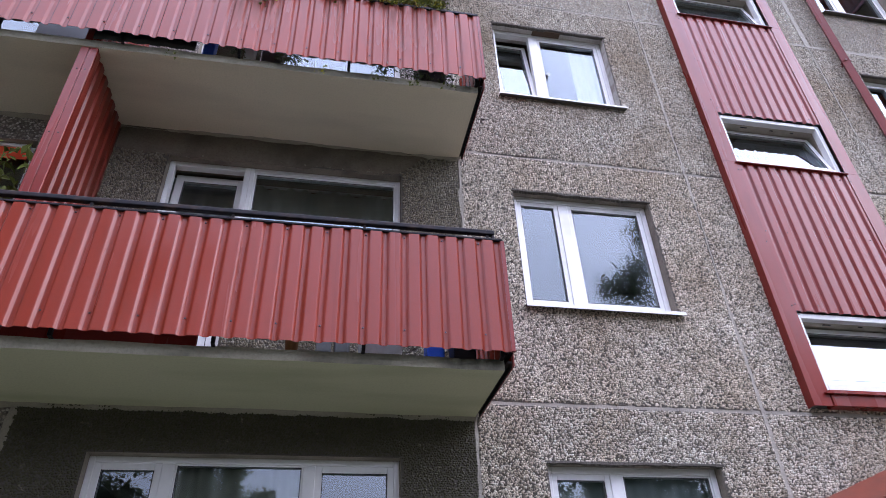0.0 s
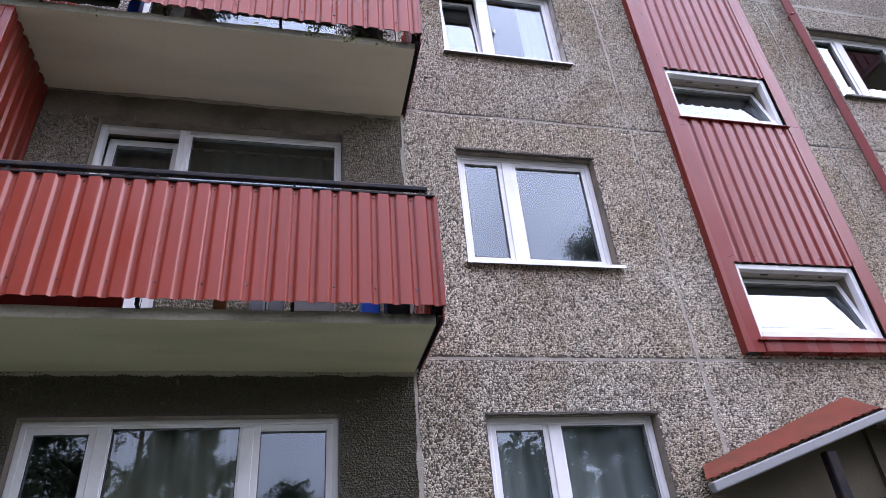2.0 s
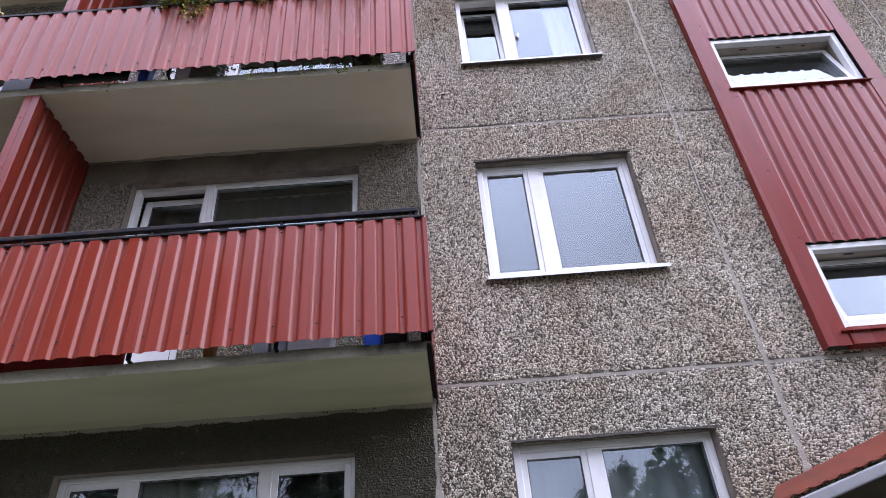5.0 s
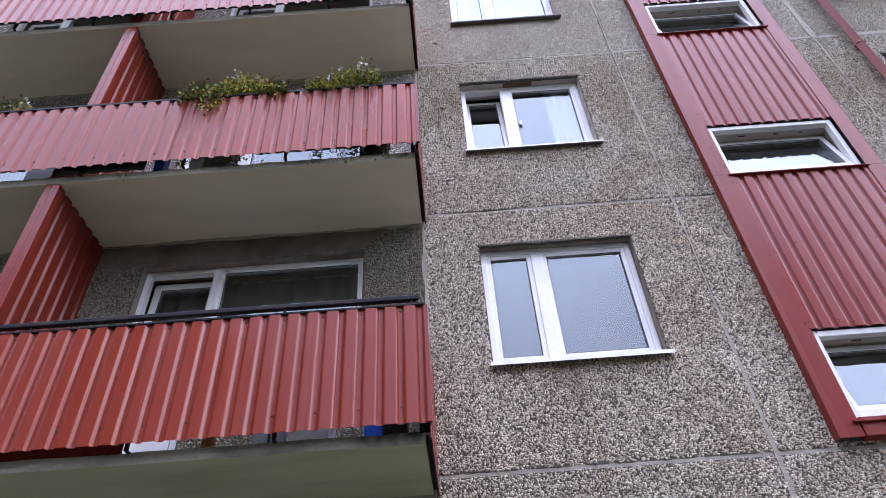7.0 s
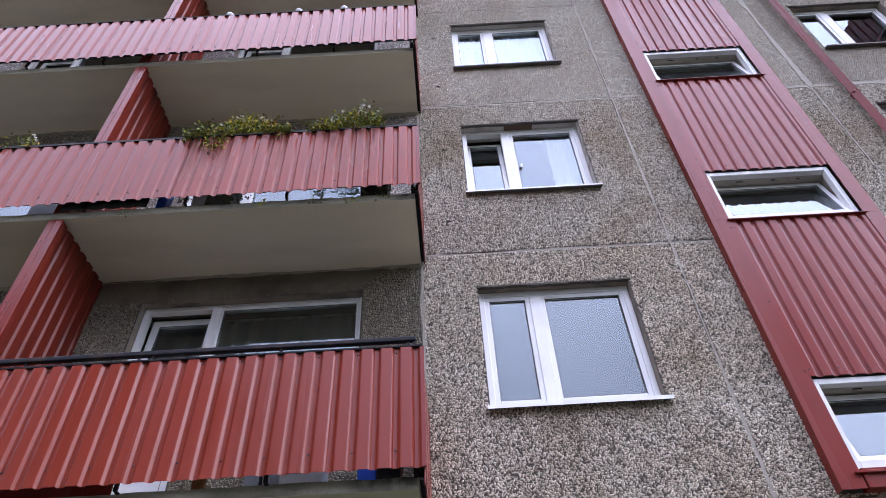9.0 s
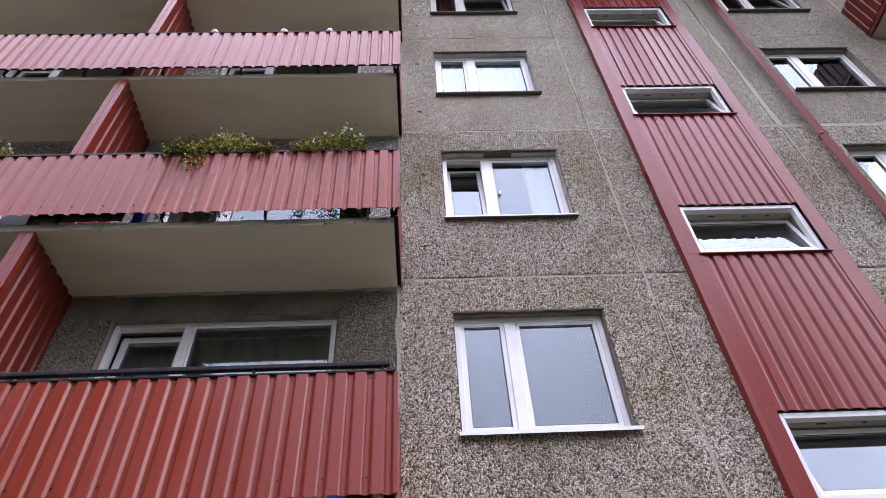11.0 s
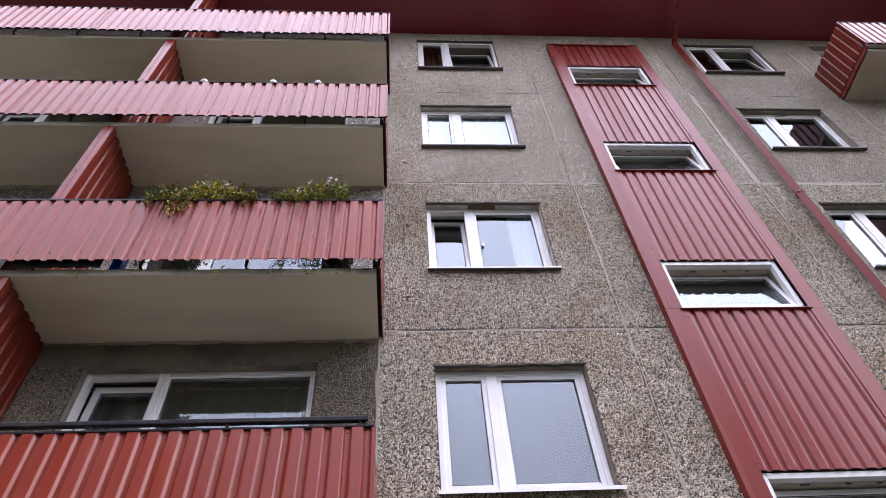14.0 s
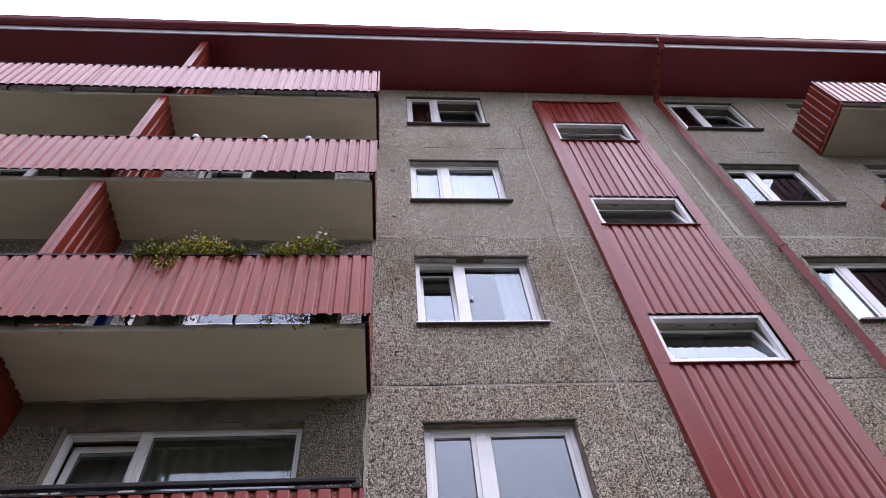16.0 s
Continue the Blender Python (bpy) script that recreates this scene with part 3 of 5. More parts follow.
def sash(parent, x0, x1, z0, z1, w, y, tilt=0.0, material=None):
    """A sash with its pane, hinged at its foot; tilt in degrees leans its head into the room."""
    wd, ht = x1 - x0, z1 - z0
    bm = bmesh.new()
    ring_bar(bm, 0, wd, 0, ht, w, 0, 0.06)
    soften(bm, 0.004)
    s = part("sash", bm, material or M_PVC, parent)
    s.matrix_basis = pose(x0, y, z0, -tilt, 0, 0)
    bm = bmesh.new()
    ring_bar(bm, w - 0.002, wd - w + 0.002, w - 0.002, ht - w + 0.002, 0.007, 0.004, 0.01)
    part("gasket", bm, M_SEAL, s)
    bm = bmesh.new()
    box(bm, w, wd - w, 0.022, 0.028, w, ht - w)
    for f in bm.faces:
        f.material_index = 0 if f.calc_center_median().y < 0.0225 else 1
    p = part("pane", bm, [M_GLASS, M_GLASS_BACK], s)
    p.visible_shadow = False
    return s


WINDOWS = 0


def window(x0, x1, z0, z1, y, lights, label, sill=None, sill_x=(0.028, 0.042), mullion=0.07, frame_w=0.042, foot=0.0, drop=0.036, group="facade windows", material=None):
    """lights: for each light its right edge as a share of the width, its sash bar and its tilt."""
    global WINDOWS
    WINDOWS += 1
    w = thing(f"window_{WINDOWS}", (0, 0, 0), label, "window", group, "structure")
    bm = bmesh.new()
    ring_bar(bm, x0, x1, z0, z1, frame_w, y, y + 0.075, bottom=frame_w + foot)
    edges = [x0 + frame_w]
    for share, bar_w, tilt in lights[:-1]:
        xm = x0 + (x1 - x0) * share
        box(bm, xm - mullion / 2, xm + mullion / 2, y + 0.001, y + 0.074, z0 + frame_w, z1 - frame_w)
        edges += [xm - mullion / 2, xm + mullion / 2]
    edges.append(x1 - frame_w)
    soften(bm, 0.004)
    part("window_frame", bm, material or M_PVC, w)
    for i, (share, bar_w, tilt) in enumerate(lights):
        sash(w, edges[2 * i] - 0.008, edges[2 * i + 1] + 0.008, z0 + foot + frame_w - 0.008, z1 - frame_w + 0.008, bar_w, y + (0.012 if not tilt else 0.02), tilt, material)
    if sill:
        bm = bmesh.new()
        vs = box(bm, x0 - sill_x[0], x1 + sill_x[1], -0.066, y + 0.01, z0 - 0.012, z0 - 0.004)
        for v in vs:
            if v.co.y < 0:
                v.co.z -= 0.012
        box(bm, x0 - sill_x[0], x1 + sill_x[1], -0.068, -0.064, z0 - 0.014 - drop, z0 - 0.014)
        bm.normal_update()
        # faces turned down or back carry the sill's shadow in their colour
        for f in bm.faces:
            if f.normal.z < -0.7 or (f.normal.y > 0.7 and f.calc_center_median().y < -0.06):
                f.material_index = 1
        part("window_sill", bm, [sill, M_SILL_SHADE], w)
    return w


def curtain(x0, x1, z0, z1, y, material, label, folds=9, depth=0.03, seed=1, scallop=0.0):
    """A hanging cloth with soft folds."""
    rng = random.Random(seed)
    cols = folds * 6
    ph = [rng.uniform(0, 6.28) for _ in range(3)]
    bm = bmesh.new()
    rows = []
    for r in range(5):
        f = r / 4
        row = []
        for i in range(cols + 1):
            u = i / cols
            yy = y + depth * (math.sin(u * folds * math.tau + ph[0] + 0.6 * f) + 0.4 * math.sin(u * folds * 2.3 + ph[1]))
            zz = z0 + (z1 - z0) * f - (scallop * abs(math.sin(u * folds * math.pi)) if r == 4 else 0)
            row.append(bm.verts.new((x0 + (x1 - x0) * u, yy, zz)))
        rows.append(row)
    for a, b in zip(rows, rows[1:]):
        for i in range(cols):
            bm.faces.new((a[i], a[i + 1], b[i + 1], b[i]))
    thicken(bm, 0.002)
    c = thing("curtain", (0, 0, 0), label, "curtain", "window curtains")
    part("cloth", bm, material, c, smooth=True)
    bar("curtain_rail", c, M_WHITE_PLASTIC, x0 - 0.05, x1 + 0.05, y - 0.01, y + 0.01, z1 - 0.005, z1 + 0.02, 0.002)
    for xb in (x0, x1):
        bar("rail_bracket", c, M_WHITE_PLASTIC, xb - 0.01, xb + 0.01, 0.255, y, z1, z1 + 0.012, 0.001)
    return c


def lintel_edge(x0, x1, z, seed):
    """The ragged lower edge of the stone facing over a window head."""
    rng = random.Random(seed)
    bm = bmesh.new()
    rows = []
    count = int((x1 - x0) / 0.017)
    drop = 0.008
    for i in range(count + 1):
        x = x0 - 0.02 + (x1 - x0 + 0.04) * i / count
        drop = max(0.002, min(0.02, drop + rng.uniform(-0.008, 0.008)))
        out = -0.012 + rng.uniform(-0.004, 0.004)
        rows.append([bm.verts.new((x, y, zz)) for y, zz in ((0.002, z + 0.02), (out, z + 0.012), (out, z - drop * 0.6), (0.0, z - drop), (0.025, z - drop * 0.8), (0.03, z + 0.004))])
    for a, b in zip(rows, rows[1:]):
        for j in range(5):
            bm.faces.new((a[j], b[j], b[j + 1], a[j + 1]))
    part("lintel_edge", bm, M_BED_SHADED, wall_south, "ragged dark lower edge of the stone facing")


NARROW = 0.371
for k in range(5):
    lintel_edge(*WIN, TOP0 + H * k, 60 + k)
    if k:
        lintel_edge(*WIN_2, TOP0 + H * k, 70 + k)
for k in range(5):
    up = H * k
    z0, z1 = SILL0 + up, TOP0 + up
    yw = (0.09, 0.09, 0.1, 0.1, 0.035)[k]
    tilt = {2: (7, 0), 4: (0, 9)}.get(k, (0, 0))
    state = {2: "narrow sash tilted open", 4: "wide sash tilted open"}.get(k, "closed")
    # at the foot of the house the wide light is glazed straight into the frame
    share, wide = (0.402, 0.02) if k == 0 else (NARROW, 0.052)
    w = window(WIN[0] + 0.003, WIN[1] - 0.003, z0, z1, yw, [(share, 0.052, tilt[0]), (1, wide, tilt[1])], f"white plastic two-light window, {state}, in a pebbled wall",
           M_PVC if k < 3 else M_SILL_BROWN, mullion=0.106, frame_w=0.055, foot=0.017, drop=0.036 if k < 2 else 0.022)
    if k == 2:
        bar("packing_strip", w, M_TIMBER, 1.11, 1.47, 0.012, yw - 0.004, z1 - 0.014, z1 - 0.002, 0.002, "bare brown timber packing over the frame")
        bm = bmesh.new()
        for dx, dz, r in ((0.0, 0.0, 0.02), (0.006, 0.028, 0.015), (0.004, -0.026, 0.013)):
            bmesh.ops.create_cone(bm, cap_ends=True, segments=10, radius1=r, radius2=r * 0.8, depth=0.006, matrix=Matrix.Translation((1.246 + dx, yw + 0.006, z0 + 0.6 + dz)) @ Matrix.Rotation(math.pi / 2, 4, "X"))
        part("ornament", bm, M_WHITE_PLASTIC, w, "small white ornament stuck beside the pane")
    window(WIN_2[0] + 0.003, WIN_2[1] - 0.003, z0, z1, yw, [(NARROW, 0.052, 0), (1, 0.052, 9 if k == 4 else 0)], f"white plastic two-light window, {'wide sash tilted open' if k == 4 else 'closed'}, beside the downpipe",
           M_PVC if k < 2 else M_SILL_BROWN, mullion=0.106, frame_w=0.055, foot=0.017, drop=0.036 if k < 2 else 0.022)
for k in range(4):
    up = H * k
    stair_window = window(*STAIR_WIN, STAIR_Z[0] + up, STAIR_Z[1] + up, -0.055, [(1, 0.058, 13)], "wide low white stair window, tilted open, in red cladding", None, frame_w=0.056, foot=0.012, group="stair windows", material=M_PVC)
    for xb in (3.62, 3.66, 4.02, 4.3):
        bar("stay_bracket", stair_window, M_SEAL, xb - 0.022, xb + 0.022, 0.05, 0.062, STAIR_Z[1] - 0.056 + up, STAIR_Z[1] - 0.0475 + up, 0.001, "dark metal stay bracket")
    bar("head_lining", stair_window, M_LINING, STAIR_WIN[0] + 0.004, STAIR_WIN[1] - 0.004, 0.0215, 0.255, STAIR_Z[1] - 0.047 + up, STAIR_Z[1] - 0.03 + up, 0.002, "cream painted board under the lintel")
    for xa, xc in ((STAIR_WIN[0] + 0.004, STAIR_WIN[0] + 0.02), (STAIR_WIN[1] - 0.02, STAIR_WIN[1] - 0.004)):
        bar("side_lining", stair_window, M_LINING, xa, xc, 0.0215, 0.255, STAIR_Z[0] + 0.01 + up, STAIR_Z[1] - 0.048 + up, 0.002, "cream painted board along the jamb")

for k in range(5):
    up = H * k
    for a0, a1 in DOORS.values():
        if k == 0:
            window(a0, a1, 1.66, 2.96, 0.09, [(0.245, 0.055, 0), (0.695, 0.02, 0), (1, 0.055, 0)], "white plastic three-light window under a balcony, closed", M_PVC, mullion=0.09)
        else:
            w = window(a0 + 0.72, a1, 1.62 + up, 2.99 + up, 0.09, [(1, 0.03, 0)], "wide white plastic window beside a balcony door", M_PVC)
            d = thing("door_%d" % (k * 10 + list(DOORS.values()).index((a0, a1))), (0, 0, 0), "white glazed balcony door, tilted open a little", "door", "balcony doors", "structure")
            bm = bmesh.new()
            ring_bar(bm, a0, a0 + 0.72, 0.74 + up, 2.99 + up, 0.05, 0.09, 0.165)
            soften(bm, 0.004)
            part("door_frame", bm, M_PVC, d)
            leaf = sash(d, a0 + 0.045, a0 + 0.675, 0.79 + up, 2.945 + up, 0.075, 0.115, 3.0)
            bar("lower_panel", leaf, M_PVC, 0.07, 0.56, 0.011, 0.0215, 0.07, 0.7, 0.002, "solid white panel in the foot of the door")
            bar("cross_rail", leaf, M_PVC, 0.07, 0.56, 0.001, 0.0215, 0.7, 0.775, 0.003)

curtain(0.6, 2.0, 1.5, 3.1, 0.2, M_CURTAIN_GREY, "grey-green curtain drawn behind a window", 7, 0.02, 3)
curtain(-2.17, -1.2, 1.5, 3.15, 0.2, M_CURTAIN_DUN, "grey-brown curtain drawn behind a window", 7, 0.04, 4)
curtain(-2.8, -0.45, 3.6, 5.8, 0.5, M_CURTAIN_GREY, "grey-green curtain drawn behind a balcony window", 16, 0.025, 5)
curtain(1.62, 2.06, 6.6, 8.5, 0.22, M_CURTAIN_WHITE, "white net curtain drawn to one side", 4, 0.014, 6)
curtain(0.6, 2.0, 9.3, 11.15, 0.2, M_CURTAIN_WHITE, "white net curtain drawn fully across a window", 12, 0.014, 8)
curtain(0.5, 1.06, 12.2, 13.9, 0.32, M_CURTAIN_BROWN, "brown curtain drawn to one side", 5, 0.03, 7)

# ---- stair cladding: flashings, ribbed sheets, screws ----
cladding = thing("stair_cladding", (0, 0, 0), "dark red ribbed steel cladding strip over the stair windows", "cladding", kind="structure")
CX0, CX1, CZ0, CZ1 = 3.03, 4.78, 3.455, 13.42
for side, (a, b) in enumerate(((CX0, STAIR_WIN[0] - 0.004), (STAIR_WIN[1] + 0.004, CX1))):
    z = CZ0
    for top in (6.3, 9.0, 11.7, CZ1):
        bm = bmesh.new()
        box(bm, a, b, -0.094, -0.088, z, top)
        xr = a if side == 0 else b - 0.006
        box(bm, xr, xr + 0.006, -0.088, 0.004, z, top)
        part("corner_flashing", bm, M_RED_TRIM, cladding)
        for zz in (z + 0.12, z + 1.0, z + 1.75, top - 0.12):
            screw(cladding, (a + b) / 2 + (0.07 if side == 0 else -0.07), -0.097, zz)
        z = top + 0.002
for k in range(5):
    z0 = CZ0 + 0.1 if k == 0 else STAIR_Z[1] + 0.006 + H * (k - 1)
    z1 = 3.6 if k == 0 else (3.59 + H * k if k < 4 else CZ1)
    if k == 0:
        bar("drip_flashing", cladding, M_RED_TRIM, STAIR_WIN[0] - 0.05, STAIR_WIN[1] + 0.02, -0.125, -0.06, 3.56, 3.578, 0.003)
        bar("foot_flashing", cladding, M_RED_TRIM, CX0 + 0.2, CX1 - 0.18, -0.1, 0.0, CZ0, 3.605, 0.004)
        continue
    bm = ribbed(STAIR_WIN[1] - STAIR_WIN[0] + 0.1, z1 - z0, 0.137, 0.076, 0.02, 0.022, 0.03)
    s = part("ribbed_sheet", bm, M_RED_NEW, cladding)
    s.location = (STAIR_WIN[0] - 0.05, -0.0865, z0)
    bar("drip_flashing", cladding, M_RED_TRIM, STAIR_WIN[0] - 0.03, STAIR_WIN[1] + 0.03, -0.115, -0.02, z1 - 0.006 if k < 4 else z1 - 0.03, z1 + 0.004 if k < 4 else z1 + 0.01, 0.002)
    for i in range(6):
        for zz in (z0 + 0.07, (z0 + z1) / 2, z1 - 0.1):
            screw(s, 0.07 + 0.25 * i, -0.0025, zz - z0)
bar("head_flashing", cladding, M_RED_TRIM, CX0, CX1, -0.11, 0.0, CZ1, CZ1 + 0.02, 0.002)

# ---- downpipe ----
pipe = thing("downpipe", (5.585, -0.09, 0), "dark red metal downpipe from the gutter down the wall", "downpipe")
bm = bmesh.new()
tube(bm, [(0, -1.01, 14.3), (0, -1.01, 14.0), (0.0, -0.94, 13.92), (0.0, -0.12, 13.66), (0, -0.01, 13.58), (0, 0, 13.5), (0, 0, 8.46)], 0.062, 4, math.pi / 4)
part("pipe_section", bm, M_RED_TRIM, pipe)
for a, b in ((8.45, 4.5), (4.49, 0.1)):
    bm = bmesh.new()
    tube(bm, [(0, 0, a), (0, 0, b)], 0.062, 4, math.pi / 4)
    part("pipe_section", bm, M_RED_TRIM, pipe)
for z in (8.455, 4.495):
    bm = bmesh.new()
    box(bm, -0.047, 0.047, -0.047, 0.047, -0.012, 0.012)
    box(bm, -0.01, 0.01, 0.04, 0.095, -0.008, 0.008)
    c = part("pipe_clip", bm, M_RED_TRIM, pipe)
    c.location = (0, 0, z)


# ---- balconies ----
BY = -1.0


def balcony(x0, x1, k, divider_x, side_left, side_right, handrail=False, label="", name="balcony"):
    """Slab, iron railing and ribbed sheet front of one storey's double balcony."""
    zs = 3.285 + H * k
    b = thing(name, (0, 0, 0), label, "balcony", "balconies")
    bm = bmesh.new()
    cols = 44
    top, low = [], []
    rng = random.Random(k + int(x0 * 10))
    for i in range(cols + 1):
        x = x0 + 0.04 + (x1 - x0 - 0.08) * i / cols
        top.append([bm.verts.new((x, y, zs + 0.075 + (0.0 if y > -0.8 else rng.uniform(-0.006, 0.004)))) for y in (0.0, -0.895 + rng.uniform(-0.004, 0.004))])
        low.append([bm.verts.new((x, y, zs + (0.0 if y > -0.8 else rng.uniform(-0.003, 0.003)))) for y in (0.0, -0.89 + rng.uniform(-0.005, 0.005))])
    for a, c, d, e in zip(top, top[1:], low, low[1:]):
        bm.faces.new((a[0], c[0], c[1], a[1]))
        bm.faces.new((d[0], d[1], e[1], e[0]))
        bm.faces.new((a[1], c[1], e[1], d[1])).material_index = 1
    for t, l in ((top[0], low[0]), (top[-1], low[-1])):
        bm.faces.new((t[0], t[1], l[1], l[0])).material_index = 1
    part("slab", bm, [M_SLAB_BROWN if x0 > 0 else M_SLAB if k else M_SLAB_ALGAE, M_EDGE_MOSS[k] if k < 2 and x0 < 0 else M_EDGE], b, "olive-grey concrete balcony slab")
    bm = bmesh.new()
    rows = []
    for i in range(91):
        x = x0 + 0.05 + (x1 - x0 - 0.1) * i / 90
        w, d = 0.024 + 0.01 * math.sin(i * 0.21 + k) + rng.uniform(-0.008, 0.008), 0.03 + rng.uniform(-0.012, 0.008)
        rows.append([bm.verts.new((x, y, z)) for y, z in ((-w, zs + 0.002), (-w * 0.8, zs - 0.005), (-0.012, zs - d * 0.8), (-0.010, zs - d), (0.004, zs - d - 0.004))])
    for a, c in zip(rows, rows[1:]):
        for j in range(4):
            bm.faces.new((a[j], c[j], c[j + 1], a[j + 1]))
    part("mortar_fillet", bm, M_FILLET, b, "ragged mortar fillet where the slab meets the wall")
    zp0, zp1 = 3.375 + H * k, 4.27 + H * k
    x = x0
    i = 0
    while x < x1 - 0.02:
        wd = min(8 * 0.137 if i else 1.038, x1 - x)
        phase = (-0.083 - 0.033 * k - x) % 0.137
        s = part("ribbed_sheet", ribbed(wd + (0.03 if x + wd < x1 - 0.01 else 0), zp1 - zp0, start=phase), M_RED_RUST if k == 1 and -2.4 < x < 0 else M_RED, b)
        s.matrix_basis = pose(x, BY - (0.004 if i % 2 else 0), zp0)
        for q in range(round(wd / 0.274)):
            screw(s, phase + 0.1035 + 0.274 * q, 0.0135, 0.12)
            screw(s, phase + 0.1035 + 0.274 * q, 0.0135, zp1 - zp0 - 0.035)
        x += wd
        i += 1
    bar("top_rail", b, M_IRON, x0, x1, BY - 0.006, -0.935, zp1 + 0.001, zp1 + (0.03 if k == 1 else 0.016), 0.002)
    bar("bottom_rail", b, M_IRON, x0, x1, -0.977, -0.945, zp0 + 0.06, zp0 + 0.09, 0.003)
    n = max(2, round((x1 - x0) / 0.96))
    for q in range(n + 1):
        px = x0 + 0.06 + (x1 - x0 - 0.12) * q / n - (0.22 if k == 1 and 0 < q < n else 0)
        bar("post", b, M_IRON, px - 0.012, px + 0.012, -0.945, -0.92, zs + 0.07, zp1, 0.002)
        bar("bracket", b, M_IRON, px - 0.012, px + 0.012, -0.92, -0.86, zs + 0.068, zs + 0.08, 0.002)
    for use, x, turn in ((side_left, x0, -90), (side_right, x1, 90)):
        if not use:
            continue
        # ends facing left, away from the sun, get the shade-darkened sheet
        s = part("side_sheet", ribbed(0.97, zp1 - zp0), M_RED if turn > 0 else M_RED_SHADED, b)
        s.matrix_basis = pose(x, BY + 0.985 if turn < 0 else BY + 0.015, zp0, 0, 0, turn)
        bar("side_flashing", b, M_RED_TRIM, x - 0.014, x + 0.014, BY - 0.004, BY + 0.02, zp0, zp1, 0.002)
        # foot of the side flashing, coloured black for its shaded underside
        bar("side_sole", b, M_IRON, x - (0.028 if turn > 0 else 0.004), x + (0.004 if turn > 0 else 0.028), BY + 0.02, -0.005, zp0 - 0.008, zp0 + 0.02, 0.002)
        out = 1 if turn > 0 else -1
        lo, hi = sorted((x - out * 0.004, x + out * 0.003))
        bar("side_cover", b, M_RED_TRIM, lo, hi, BY + 0.022, -0.02, zs - 0.004, zp0 - 0.009, 0.001, "flat red cover over the end of the slab")
        lo, hi = sorted((x - out * 0.034, x - out * 0.0045))
        # black strips close the slab-end gap and stand in for its shade
        bar("end_angle", b, M_IRON, lo, hi, -0.945, -0.02, zs + 0.028, zs + 0.045, 0.002)
        lo, hi = sorted((x - out * 0.012, x - out * 0.0045))
        bar("end_plate", b, M_IRON, lo, hi, -0.945, -0.02, zs - 0.003, zs + 0.0275, 0.001)
        bar("side_rail", b, M_IRON, x - (0.05 if turn > 0 else -0.03), x - (0.03 if turn > 0 else -0.05), -0.94, 0.0, zp0 + 0.0, zp0 + 0.03, 0.002)
    if divider_x is not None:
        d = part("divider", ribbed(0.86, H - 0.085), M_RED_SHADED, b, "dark red ribbed sheet divider between two balconies")
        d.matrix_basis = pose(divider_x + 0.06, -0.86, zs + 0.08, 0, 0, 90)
        e = part("divider", ribbed(0.86, H - 0.085), M_RED_SHADED, b)
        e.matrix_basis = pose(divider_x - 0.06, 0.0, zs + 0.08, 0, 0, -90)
        bar("divider_flashing", b, M_RED_TRIM, divider_x - 0.066, divider_x - 0.002, -0.885, -0.858, zs + 0.08, zs + H - 0.005, 0.003)
        bar("divider_flashing", b, M_RED_TRIM, divider_x + 0.002, divider_x + 0.066, -0.887, -0.858, zs + 0.08, zs + H - 0.005, 0.003)
        for zz in (0.25, 0.95, 1.65, 2.35):
            screw(b, divider_x - 0.03, -0.888, zs + 0.08 + zz)
            screw(b, divider_x + 0.03, -0.888, zs + 0.08 + zz)
    if handrail:
        bm = bmesh.new()
        box(bm, x0, x1 - 0.045, -0.98, -0.938, zp1 + 0.072, zp1 + 0.112)
        box(bm, x1 - 0.07, x1 - 0.045, -0.973, -0.94, zp1 + 0.016, zp1 + 0.0715)
        soften(bm, 0.008, 2)
        part("handrail", bm, M_IRON, b, "black iron handrail")
        n2 = 7
        for q in range(n2 + 1):
            px = x0 + 0.1 + (x1 - x0 - 0.2) * q / n2
            bar("handrail_post", b, M_IRON, px - 0.01, px + 0.01, -0.967, -0.948, zp1 + 0.014, zp1 + 0.08, 0.002)
    return b


XL, XR = -6.56, 0.065
for k in range(4):
    balcony(XL, XR, k, X_BAL, True, True, k == 0, "double balcony with dark red ribbed steel front" + (" and black iron handrail" if k == 0 else ""))
for k in (2, 3):
    balcony(7.83, 14.4, k, 11.1, True, False, False, "double balcony with dark red ribbed steel front beyond the downpipe")

